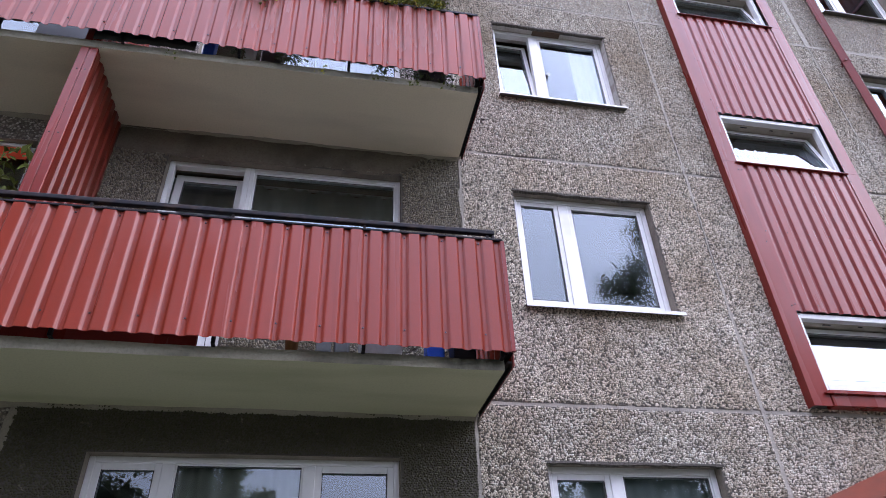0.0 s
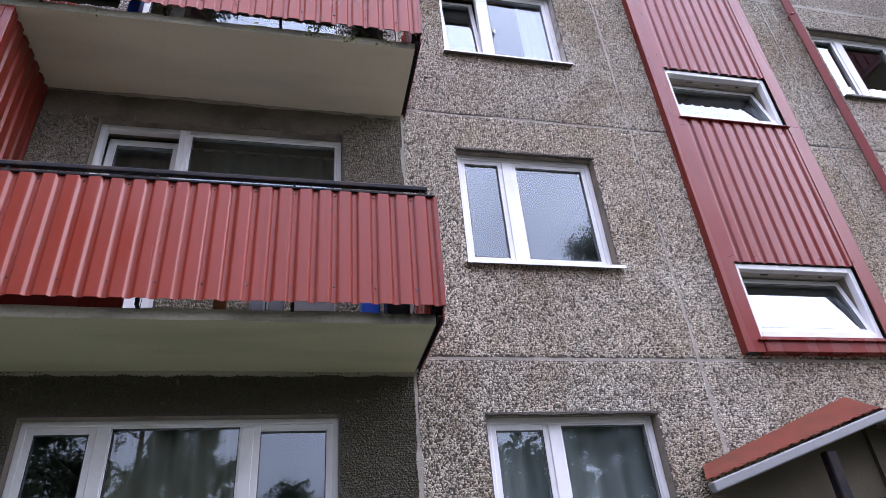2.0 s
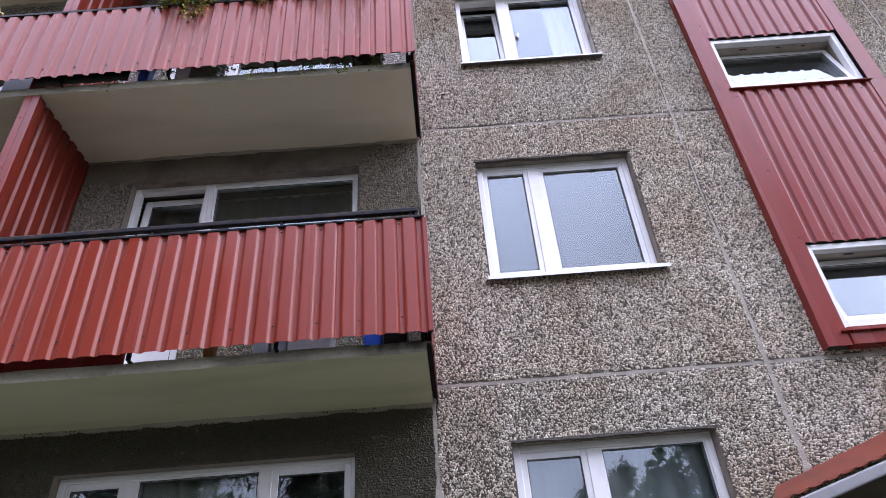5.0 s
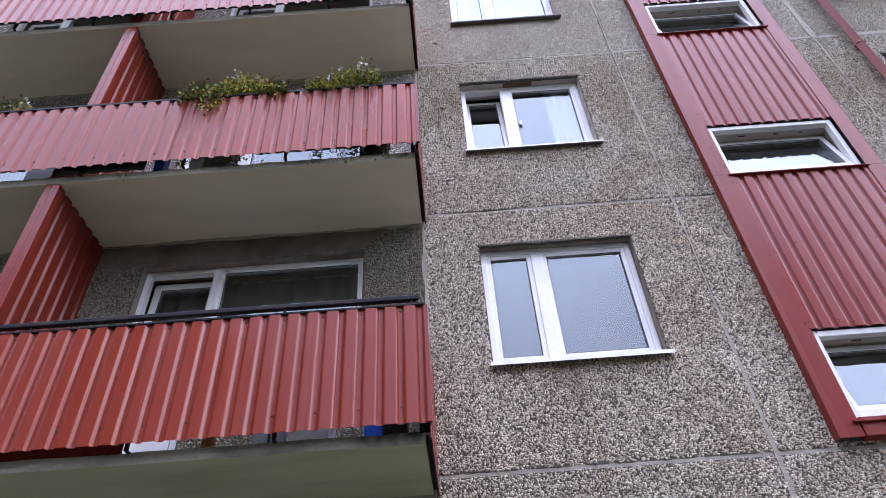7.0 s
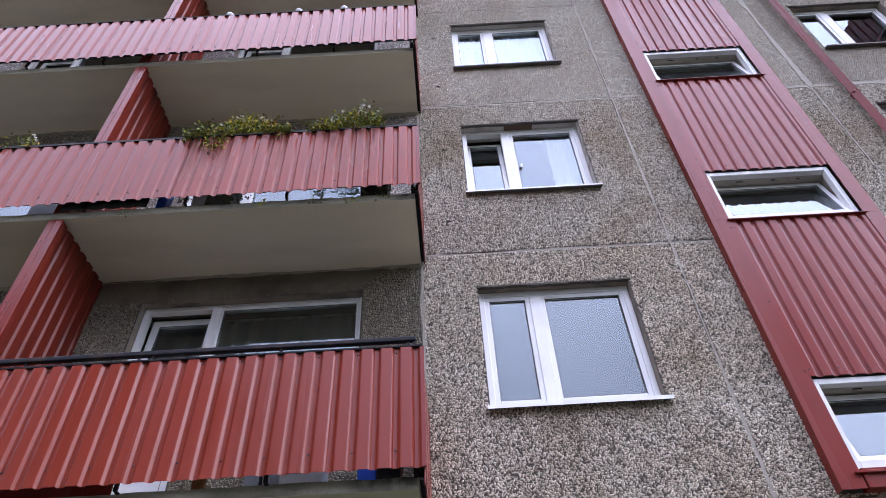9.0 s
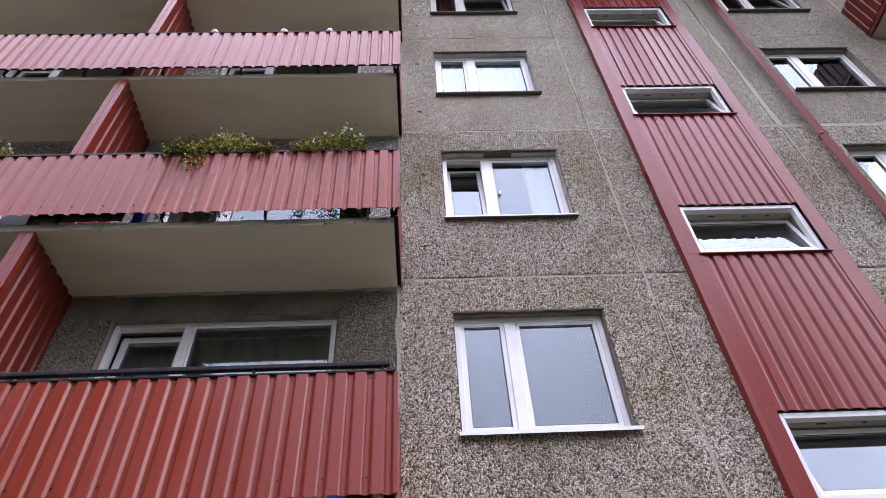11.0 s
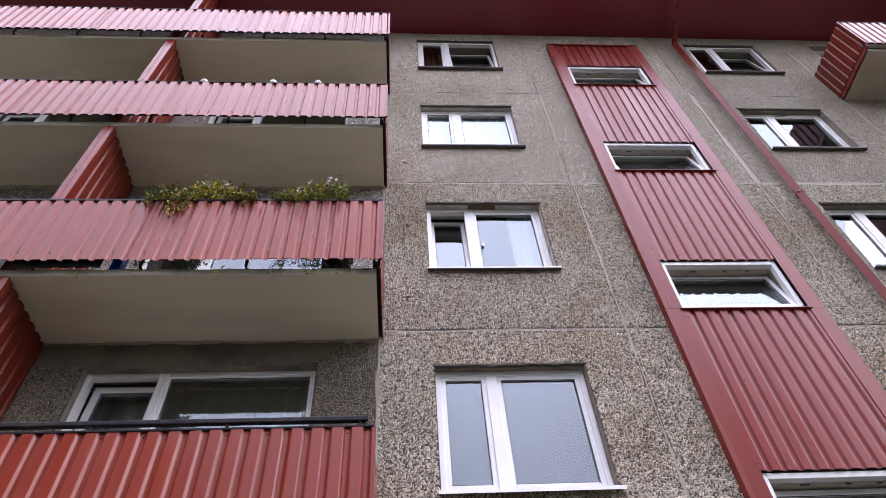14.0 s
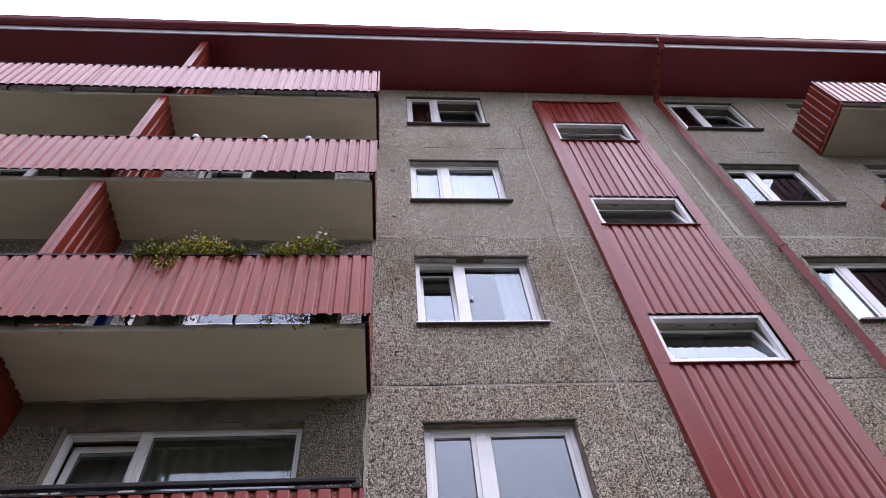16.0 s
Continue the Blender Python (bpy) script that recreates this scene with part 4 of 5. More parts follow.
# ---- entrance canopy ----
canopy = thing("entrance_canopy", (3.92, 0, 0), "small gabled entrance canopy with red tiled metal roof and pale gutter", "canopy")
for s in (-1, 1):
    bm = bmesh.new()
    n = 96
    rows = []
    for i in range(n + 1):
        u = i / n
        wave = 0.011 * max(0.0, math.sin(i * math.tau / 6)) ** 0.5
        xw, zw = s * 1.6 * (1 - u), 2.51 + 0.56 * u
        xf, zf = s * 1.80 * (1 - u), 2.335 + 0.53 * u
        rows.append([bm.verts.new((xw, 0.0, zw)), bm.verts.new((0.5 * (xw + xf), -0.16, 0.5 * (zw + zf))), bm.verts.new((xf * 0.98 + xw * 0.02, -0.29, zf + (zw - zf) * 0.09)), bm.verts.new((xf, -0.32, zf + wave))])
    for a, b in zip(rows, rows[1:]):
        for q in range(3):
            bm.faces.new((a[q], a[q + 1], b[q + 1], b[q]))
    thicken(bm, 0.006)
    part("roof_sheet", bm, M_CANOPY_RED, canopy, "red tile-profile metal sheet")
    bm = bmesh.new()
    L = math.hypot(1.80, 0.53)
    box(bm, 0, L, -0.06, 0.02, -0.1, -0.025)
    soften(bm, 0.012, 2)
    g = part("fascia", bm, M_FASCIA, canopy, "pale grey metal fascia")
    g.matrix_basis = Matrix.Translation((s * 1.80, -0.30, 2.335)) @ (pose(0, 0, 0, 0, -math.degrees(math.atan2(0.53, 1.80)), 0) if s < 0 else pose(0, 0, 0, 0, 180 + math.degrees(math.atan2(0.53, 1.80)), 0) @ pose(0, 0, 0, 180, 0, 0))
    bm = bmesh.new()
    vs = [bm.verts.new(p) for p in ((s * 1.66, -0.05, 2.2), (0, -0.05, 2.2), (0, -0.05, 2.80), (s * 1.66, -0.05, 2.27))]
    bm.faces.new(vs)
    thicken(bm, 0.04)
    part("gable_board", bm, M_RENDER, canopy, "olive rendered gable")
    bar("side_wall", canopy, M_RENDER, s * 1.68 - 0.06, s * 1.68 + 0.06, -0.24, 0.0, 0.04, 2.24, 0.01)
    bar("strut", canopy, M_IRON, s * 0.62 - 0.05, s * 0.62 + 0.05, -0.3, -0.22, 0.04, 2.53, 0.01)


# ---- plants ----
def tree(x, y, height, spread, seed, leaves=5200, low=0.3, leaf=0.1):
    rng = random.Random(seed)
    t = thing("tree", (x, y, 0), "leafy broadleaved tree on the grass facing the house", "tree", "trees facing the house")
    t.rotation_euler = (0, 0, rng.uniform(0, 6))
    bm = bmesh.new()
    segs = 8
    line = [Vector((0.25 * math.sin(i * 0.9 + seed), 0.2 * math.cos(i * 0.7 + seed), height * 0.9 * i / segs)) for i in range(segs + 1)]
    line[0] = Vector((0, 0, -0.05))
    r0 = 0.016 * height + 0.05

    def limb(pts, ra, rb):
        for i, (p, q) in enumerate(zip(pts, pts[1:])):
            u, v = i / (len(pts) - 1), (i + 1) / (len(pts) - 1)
            d = (q - p).normalized()
            a = d.orthogonal().normalized()
            b = d.cross(a)
            rings = [[bm.verts.new(c + (ra + (rb - ra) * w) * (math.cos(k * math.tau / 7) * a + math.sin(k * math.tau / 7) * b)) for k in range(7)] for c, w in ((p, u), (q, v))]
            for k in range(7):
                bm.faces.new((rings[0][k], rings[0][(k + 1) % 7], rings[1][(k + 1) % 7], rings[1][k]))

    limb(line, r0, 0.02)
    clumps = []
    for i in range(26):
        u = low + (0.97 - low) * i / 25
        z = height * 0.9 * u
        base = line[min(segs, int(u * segs))].copy()
        base.z = z
        ang = i * 2.4 + rng.uniform(-0.4, 0.4)
        reach = spread * (0.35 + 0.75 * math.sin(math.pi * min(1, (1 - u) / (1 - low) * 0.85 + 0.12))) * rng.uniform(0.65, 1.1)
        end = base + Vector((math.cos(ang) * reach, math.sin(ang) * reach, reach * rng.uniform(0.15, 0.55)))
        mid = base.lerp(end, 0.5) + Vector((0, 0, 0.12 * reach))
        limb([base, mid, end], r0 * 0.35 * (1 - u) + 0.015, 0.008)
        for w in (0.55, 0.8, 1.0):
            clumps.append((base.lerp(end, w), 0.22 * spread * rng.uniform(0.5, 1.0)))
    clumps.append((line[-1] + Vector((0, 0, 0.2)), 0.2 * spread))
    part("trunk", bm, M_BARK, t)
    gen = np.random.default_rng(seed)
    pick = gen.integers(0, len(clumps), leaves)
    centre = np.array([tuple(c) for c, _ in clumps])[pick]
    rad = np.array([r for _, r in clumps])[pick]
    pts = centre + gen.normal(size=(leaves, 3)) * rad[:, None] * 0.6
    me = leaf_cloud(pts, leaf, seed, 0.45)
    me.materials.append(M_LEAF)
    part("crown", me, None, t)


tree(11.6, -14.2, 17.4, 3.0, 3, 38000, 0.35, 0.062)
# trees known from reflections; the tall left ones were raised to darken sheets
for i, (x, y, h, sp) in enumerate([(-22, -17, 21, 4.4), (-17, -15, 20, 4.2), (-12.5, -16, 19.5, 4.0), (-8.8, -14.5, 17.0, 3.5), (-5.4, -16.5, 11.6, 2.4), (-4.1, -17.5, 9.0, 1.4), (-1.4, -19, 6.6, 2.4), (2.6, -18, 6.0, 2.2),
                                  (5.6, -17, 7.4, 1.6), (8.2, -15.5, 10.6, 2.1), (10.2, -17.5, 9.4, 2.4), (16, -16, 12.6, 3.3), (21, -15, 13, 3.6), (27, -17, 13, 3.6)]):
    small = -7 < x < 12
    tree(x, y, h, sp, 20 + i, 26000 if small else 30000, 0.08, 0.08 if small else 0.12)


# unseen woods, added to darken low panes and hold back low skylight
gen = np.random.default_rng(77)
wx = np.concatenate([gen.uniform(-45, -2.5, 20000), gen.uniform(-2.5, 6, 2200), gen.uniform(6, 48, 18000)])
crest = 8.6 + 1.1 * np.sin(wx * 0.8) + 0.8 * np.sin(wx * 1.9 + 1) - 4.4 * np.exp(-((wx - 1.5) / 2.6) ** 2)
wz = crest * gen.beta(1.1, 1.0, len(wx))
me = leaf_cloud(np.stack([wx, -26 + gen.normal(0, 1.2, len(wx)), wz], 1), 0.3, 78, 0.5)
me.materials.append(M_LEAF)
tagged(new("far_woods", me), "unseen dense dark green thicket added across the grass", "woods", kind="stuff")


def flower_box(x0, x1, z, seed, tall, trail, flowers, dense=1.0):
    """A planter hung inside the railing with leaves rising over it and trailing outside."""
    gen = np.random.default_rng(seed)
    b = thing("flower_box", (0, 0, 0), "balcony flower box with %s over the railing" % flowers, "flower box", "flower boxes")
    bm = bmesh.new()
    box(bm, x0, x1, -0.93, -0.77, z - 0.17, z - 0.01)
    soften(bm, 0.008)
    part("planter", bm, M_GREY_PLASTIC, b)
    bar("hook", b, M_IRON, x0 + 0.1, x0 + 0.12, -0.97, -0.77, z - 0.006, z + 0.008, 0.001)
    bar("hook", b, M_IRON, x1 - 0.12, x1 - 0.1, -0.97, -0.77, z - 0.006, z + 0.008, 0.001)
    n = int(2300 * (x1 - x0) * dense)
    x = gen.uniform(x0, x1, n)
    hump = np.interp(x, [x0, *(q for q, _ in tall), x1], [0.06, *(q for _, q in tall), 0.07])
    zz = z + hump * gen.beta(1.2, 1.35, n)
    y = -0.93 + gen.normal(0, 0.06, n) - 0.07 * gen.random(n)
    pts = np.stack([x + gen.normal(0, 0.02, n), y, zz], 1)
    hang = []
    for hx, drop in trail:
        m = int(160 * drop) + 12
        u = gen.random(m)
        hang.append(np.stack([hx + gen.normal(0, 0.035, m) - 0.05 * u, -1.03 + gen.normal(0, 0.015, m), z + 0.03 - drop * u], 1))
    pts = np.concatenate([pts, *hang])
    yel = gen.random(len(pts)) < np.where(np.abs(pts[:, 0] - tall[0][0]) < 0.3, 0.2, 0.12) + 0.45 * np.exp(-((pts[:, 0] - tall[1][0]) / 0.22) ** 2)
    dry = ~yel & (gen.random(len(pts)) < np.where(pts[:, 2] < z, 0.5, 0.1))
    for nm, sel, m, sz in (("foliage", ~yel & ~dry, M_LEAF_GREEN, 0.023), ("yellow_foliage", yel, M_LEAF_YELLOW, 0.02), ("dry_foliage", dry, M_LEAF_DRY, 0.022)):
        if not sel.any():
            continue
        me = leaf_cloud(pts[sel], sz, seed, 0.5)
        me.materials.append(m)
        part(nm, me, None, b)
    # stems and flower heads
    heads = {"white": [], "yellow": [], "orange": []}
    bm = bmesh.new()
    for i in range(int(150 * (x1 - x0) * dense)):
        hx = gen.uniform(x0 + 0.03, x1)
        top = z + np.interp(hx, [x0, *(q for q, _ in tall), x1], [0.06, *(q for _, q in tall), 0.1]) * gen.uniform(0.7, 1.18)
        hy = -0.93 + gen.normal(0, 0.06)
        tube(bm, [(hx, hy, z), (hx + gen.normal(0, 0.02), hy, top)], 0.0015, 3)
        col = gen.choice(["white", "yellow", "orange"], p=[0.62, 0.3, 0.08])
        for _ in range(5):
            heads[col].append((hx + gen.normal(0, 0.008), hy + gen.normal(0, 0.008), top + gen.normal(0, 0.006)))
    tagged(part("stems", bm, M_LEAF_GREEN, b), kind="stuff")
    for col, m in (("white", M_PETAL_WHITE), ("yellow", M_PETAL_YELLOW), ("orange", M_PETAL_RED)):
        if heads[col]:
            me = leaf_cloud(heads[col], 0.017, seed + 1, 0.7)
            me.materials.append(m)
            tagged(part(f"{col}_flowers", me, None, b), kind="stuff")


ZC = 4.27 + H
flower_box(-2.28, -1.2, ZC, 5, [(-1.95, 0.15), (-1.62, 0.33), (-1.45, 0.22), (-1.25, 0.08)], [(-2.2, 0.12), (-2.0, 0.2), (-1.9, 0.36), (-1.85, 0.2), (-1.35, 0.06), (-1.27, 0.14)], "yellow-green trailing plants")
flower_box(-1.03, -0.26, ZC, 6, [(-0.98, 0.04), (-0.78, 0.17), (-0.5, 0.38), (-0.33, 0.26)], [(-0.75, 0.05), (-0.5, 0.07)], "white and orange flowers")
flower_box(-4.5, -3.8, ZC, 11, [(-4.3, 0.1), (-4.1, 0.14), (-3.95, 0.2), (-3.85, 0.22)], [], "a few thin pale flowers", 0.16)
# weeds that seeded themselves in the front edge of the slab
for i, (x, amount) in enumerate([(-1.37, 12), (-0.86, 9), (-0.56, 24), (-0.22, 13), (-2.6, 7)]):
    gen = np.random.default_rng(40 + i)
    u = gen.random(amount)
    wd = thing("weed", (x, -0.9, 5.985), "small green weed growing from the edge of the concrete slab", "weed", "weeds on the slab edge")
    me = leaf_cloud(np.stack([gen.normal(0, 0.05, amount), -0.004 - 0.05 * u + gen.normal(0, 0.012, amount), 0.05 - 0.1 * u + gen.normal(0, 0.02, amount)], 1), 0.016, 50 + i, 0.5)
    me.materials.append(M_LEAF_YELLOW if i == 0 else M_LEAF_GREEN)
    part("foliage", me, None, wd)
    bm = bmesh.new()
    tube(bm, [(0, 0.01, 0.06), (0.01, -0.02, 0.04), (0.02, -0.05, -0.04)], 0.0025, 5)
    part("stem", bm, M_LEAF_GREEN, wd)


# withered plants hanging in the gap over the slab of the third storey
for i, (x, amount) in enumerate([(-0.84, 60), (-0.62, 70), (-0.5, 60), (-0.28, 50), (-2.1, 40), (-1.7, 90), (-1.6, 70)]):
    gen = np.random.default_rng(80 + i)
    dp = thing("withered_plant", (x, -0.91, 6.06), "dark withered plant drooping on the edge of the balcony slab", "plant", "withered plants")
    u = gen.random(amount)
    me = leaf_cloud(np.stack([gen.normal(0, 0.055, amount), gen.normal(0, 0.02, amount) - 0.01, 0.0 + 0.1 * u], 1), 0.018, 90 + i, 0.45)
    me.materials.append(M_LEAF)
    part("foliage", me, None, dp)
    bm = bmesh.new()
    for q in range(4):
        tube(bm, [(0.0, 0.02, 0.0), (gen.normal(0, 0.03), -0.01, 0.06), (gen.normal(0, 0.05), -0.03, 0.03 + 0.08 * gen.random())], 0.002, 4)
    part("stem", bm, M_BARK, dp)


# ---- things standing on the balconies ----
def crate(name, x, y, z, wd, dp, ht, material, label, category="box"):
    c = thing(name, (x, y, z), label, category, "things on the balconies")
    bm = bmesh.new()
    vs = box(bm, -wd / 2, wd / 2, -dp / 2, dp / 2, 0, ht)
    for v in vs:
        if v.co.z < 0.01:
            v.co.x *= 0.92
            v.co.y *= 0.92
    soften(bm, min(0.012, ht * 0.1), 2)
    part("body", bm, material, c)
    bm = bmesh.new()
    ring_bar(bm, -wd / 2 - 0.008, wd / 2 + 0.008, -dp / 2 - 0.008, dp / 2 + 0.008, 0.02, 0, 0.018)
    bmesh.ops.rotate(bm, verts=bm.verts, matrix=Matrix.Rotation(radians(-90), 3, "X"))
    bmesh.ops.translate(bm, verts=bm.verts, vec=(0, 0, ht))
    part("rim", bm, material, c)
    return c


def pot(x, y, z, r, ht, material, label):
    c = thing("flower_pot", (x, y, z), label, "flower pot", "things on the balconies")
    bm = bmesh.new()
    bmesh.ops.create_cone(bm, cap_ends=True, segments=20, radius1=r * 0.7, radius2=r, depth=ht, matrix=Matrix.Translation((0, 0, ht / 2)))
    part("pot", bm, material, c, smooth=False)
    bm = bmesh.new()
    bmesh.ops.create_cone(bm, cap_ends=True, segments=20, radius1=r * 1.08, radius2=r * 1.08, depth=ht * 0.16, matrix=Matrix.Translation((0, 0, ht * 0.95)))
    part("rim", bm, material, c)
    return c


ZB, ZBC = 3.36, 3.36 + H
ON_SLAB = "standing on the balcony slab"
GREY_BOX = f"dark grey plastic box {ON_SLAB}"
pot(-1.382, -0.83, ZB, 0.055, 0.34, M_TERRACOTTA, f"brown clay flower pot {ON_SLAB}")
for x in (-1.178, -1.045):
    crate("storage_box", x, -0.37, ZB, 0.115, 0.16, 0.45, M_GREY_PLASTIC, GREY_BOX)
crate("storage_box", -0.78, -0.56, ZB, 0.31, 0.2, 0.42, M_LIGHT_GREY, f"pale grey plastic box {ON_SLAB}")
crate("watering_can", -0.362, -0.42, ZB, 0.14, 0.14, 0.42, M_BLUE, f"blue plastic can {ON_SLAB}", "can")
crate("storage_box", -0.19, -0.6, ZB, 0.17, 0.2, 0.36, M_SHEETING, f"black plastic box {ON_SLAB}")
crate("storage_box", -2.345, -0.81, ZBC, 0.1, 0.1, 0.42, M_BLUE, f"blue plastic box {ON_SLAB}")
crate("storage_tub", -2.0, -0.845, ZBC, 0.1, 0.08, 0.3, M_WHITE_PLASTIC, f"white plastic tub {ON_SLAB}")
crate("storage_box", -1.83, -0.68, ZBC, 0.19, 0.18, 0.5, M_GREY_PLASTIC, GREY_BOX)
crate("storage_box", -3.63, -0.42, ZBC, 0.64, 0.16, 0.95, M_SHEETING, f"tall black plastic box {ON_SLAB}")
crate("storage_box", -0.37, -0.7, ZBC, 0.27, 0.2, 0.44, M_SHEETING, f"black plastic box {ON_SLAB}")

# a dark red board leaning inside the railing of the second storey
board = thing("board", (-2.566, -0.74, ZB), "dark red painted board standing inside the balcony railing", "board")
bar("panel", board, M_RED_TRIM, -0.58, 0.58, -0.012, 0.012, 0.0, 0.6, 0.004)
for z in (0.12, 0.46):
    bar("batten", board, M_RED_TRIM, -0.56, 0.56, 0.0125, 0.04, z - 0.03, z + 0.03, 0.003)

# dark sheeting tied inside the railing of the third storey
tarp = thing("plastic_sheeting", (-2.835, -0.912, ZBC), "black plastic sheeting tied inside the balcony railing", "sheeting")
bm = bmesh.new()
rows = []
for r in range(6):
    rows.append([bm.verts.new((-0.4 + 0.8 * i / 60, 0.005 * math.sin(i * 0.55 + 0.4 * r) + 0.002 * math.sin(i * 1.7), 0.004 + 0.86 * r / 5)) for i in range(61)])
for a, b in zip(rows, rows[1:]):
    for i in range(60):
        bm.faces.new((a[i], a[i + 1], b[i + 1], b[i]))
thicken(bm, 0.001)
part("sheet", bm, M_SHEETING, tarp, smooth=True)
for x in (-0.36, 0.0, 0.36):
    bar("tie", tarp, M_WHITE_PLASTIC, x - 0.004, x + 0.004, -0.034, 0.01, 0.82, 0.83, 0.001)

# three globes on the railing of the fourth storey
for x in (-2.36, -1.455, -0.86):
    g = thing("globe_light", (x, -0.955, 4.286 + 2 * H), "small white globe light on the balcony railing", "lamp", "globe lights")
    bm = bmesh.new()
    bmesh.ops.create_uvsphere(bm, u_segments=16, v_segments=10, radius=0.05, matrix=Matrix.Translation((0, 0, 0.078)))
    part("globe", bm, M_WHITE_PLASTIC, g, smooth=True)
    bm = bmesh.new()
    bmesh.ops.create_cone(bm, cap_ends=True, segments=12, radius1=0.022, radius2=0.018, depth=0.04, matrix=Matrix.Translation((0, 0, 0.018)))
    part("socket", bm, M_IRON, g)

# a red roller blind and a plant at the neighbour's window
blind = thing("roller_blind", (-4.3, 0.085, 5.6), "bright orange-red roller blind half drawn at a window", "blind")
bar("cloth", blind, M_ORANGE, -0.55, 0.42, -0.008, -0.002, -0.07, 0.06, 0.001)
bar("roller", blind, M_WHITE_PLASTIC, -0.55, 0.42, -0.03, 0.0, 0.06, 0.09, 0.004)
pl = thing("potted_plant", (-3.8, -0.42, ZB), "tall leafy plant in a clay pot on the balcony", "plant")
bm = bmesh.new()
bmesh.ops.create_cone(bm, cap_ends=True, segments=18, radius1=0.11, radius2=0.16, depth=0.3, matrix=Matrix.Translation((0, 0, 0.15)))
part("pot", bm, M_TERRACOTTA, pl)
bm = bmesh.new()
tube(bm, [(0, 0, 0.28), (0.02, 0.01, 1.0), (0.0, 0.02, 1.75)], 0.012, 6)
part("stem", bm, M_BARK, pl)
gen = np.random.default_rng(9)
u = gen.random(420)
me = leaf_cloud(np.stack([gen.normal(0, 0.16, 420), gen.normal(0, 0.12, 420), 0.6 + 1.25 * u], 1), 0.06, 9, 0.35)
me.materials.append(M_LEAF_GREEN)
part("foliage", me, None, pl)


# ---- stones of the facade ----
def pebble_stone_mat(name="facade_stone", moss_and_shade=0.0, grey=0.0, pale=1.0):
    m = bpy.data.materials.new(name)
    m.use_nodes = True
    n, l = m.node_tree.nodes, m.node_tree.links
    b = n["Principled BSDF"]
    b.inputs["Roughness"].default_value = 0.75
    b.inputs["Specular IOR Level"].default_value = 0.3
    geo = n.new("ShaderNodeNewGeometry")
    ramp = n.new("ShaderNodeValToRGB")
    stones = ((0.0, (0.17, 0.145, 0.11)), (0.16, (0.42, 0.37, 0.29)), (0.5, (0.625, 0.556, 0.445)), (0.85, (0.75, 0.68, 0.56)), (1.0, (0.85, 0.8, 0.7)))
    while len(ramp.color_ramp.elements) < len(stones):
        ramp.color_ramp.elements.new(0.5)
    for e, (p, c) in zip(ramp.color_ramp.elements, stones):
        mean = sum(c) / 3
        e.position, e.color = p, (*(min(0.86, (v + (mean - v) * grey) * pale) for v in c), 1)
    l.new(geo.outputs["Random Per Island"], ramp.inputs["Fac"])
    broad = n.new("ShaderNodeTexNoise")
    broad.inputs["Scale"].default_value, broad.inputs["Detail"].default_value = 1.1, 6
    l.new(geo.outputs["Position"], broad.inputs["Vector"])
    br = n.new("ShaderNodeMapRange")
    br.inputs["From Min"].default_value, br.inputs["From Max"].default_value, br.inputs["To Max"].default_value = 0.42, 0.68, 0.85
    l.new(broad.outputs["Fac"], br.inputs["Value"])
    dirt = n.new("ShaderNodeMix")
    dirt.data_type, dirt.blend_type = "RGBA", "MULTIPLY"
    dirt.inputs[7].default_value = (0.74, 0.66, 0.57, 1)
    l.new(br.outputs["Result"], dirt.inputs[0])
    l.new(ramp.outputs["Color"], dirt.inputs[6])
    soot = n.new("ShaderNodeTexNoise")
    soot.inputs["Scale"].default_value, soot.inputs["Detail"].default_value, soot.inputs["Roughness"].default_value = 12, 7, 0.75
    l.new(geo.outputs["Position"], soot.inputs["Vector"])
    sr = n.new("ShaderNodeMapRange")
    sr.inputs["From Min"].default_value, sr.inputs["From Max"].default_value, sr.inputs["To Max"].default_value = 0.48, 0.68, 0.7
    l.new(soot.outputs["Fac"], sr.inputs["Value"])
    dark = n.new("ShaderNodeMix")
    dark.data_type, dark.blend_type = "RGBA", "MULTIPLY"
    dark.inputs[7].default_value = (0.35, 0.325, 0.285, 1)
    l.new(sr.outputs["Result"], dark.inputs[0])
    l.new(dirt.outputs[2], dark.inputs[6])
    colour = dark.outputs[2]
    # dark green overlay: moss, and at high amounts the shade under a balcony
    if moss_and_shade:
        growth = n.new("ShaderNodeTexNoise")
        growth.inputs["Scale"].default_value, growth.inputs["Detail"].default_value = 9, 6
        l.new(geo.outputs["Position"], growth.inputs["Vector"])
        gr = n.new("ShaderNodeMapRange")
        gr.inputs["From Min"].default_value, gr.inputs["From Max"].default_value, gr.inputs["To Max"].default_value = 0.12, 0.35, moss_and_shade
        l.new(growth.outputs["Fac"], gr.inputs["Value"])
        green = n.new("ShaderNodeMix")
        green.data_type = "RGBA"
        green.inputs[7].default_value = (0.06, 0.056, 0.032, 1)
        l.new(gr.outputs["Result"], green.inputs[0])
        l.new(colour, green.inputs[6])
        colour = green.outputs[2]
    l.new(colour, b.inputs["Base Color"])
    return m


SILL_RUNOFF = (0.27, 0.2, 0.13)
M_STONE = streaked(pebble_stone_mat(), SILL_RUNOFF, [(1.32, 0.95)], SILL0 + H, 0.6, 0.5, 0.75, (7, 1, 2.2), 0.36, True)
M_STONE_GREY = streaked(pebble_stone_mat("grey_facade_stone", 0.14, 0.08, 1.06), SILL_RUNOFF, [(1.32, 0.95)], SILL0 + 2 * H, 0.5, 0.5, 0.75, (7, 1, 2.2), 0.36, True)
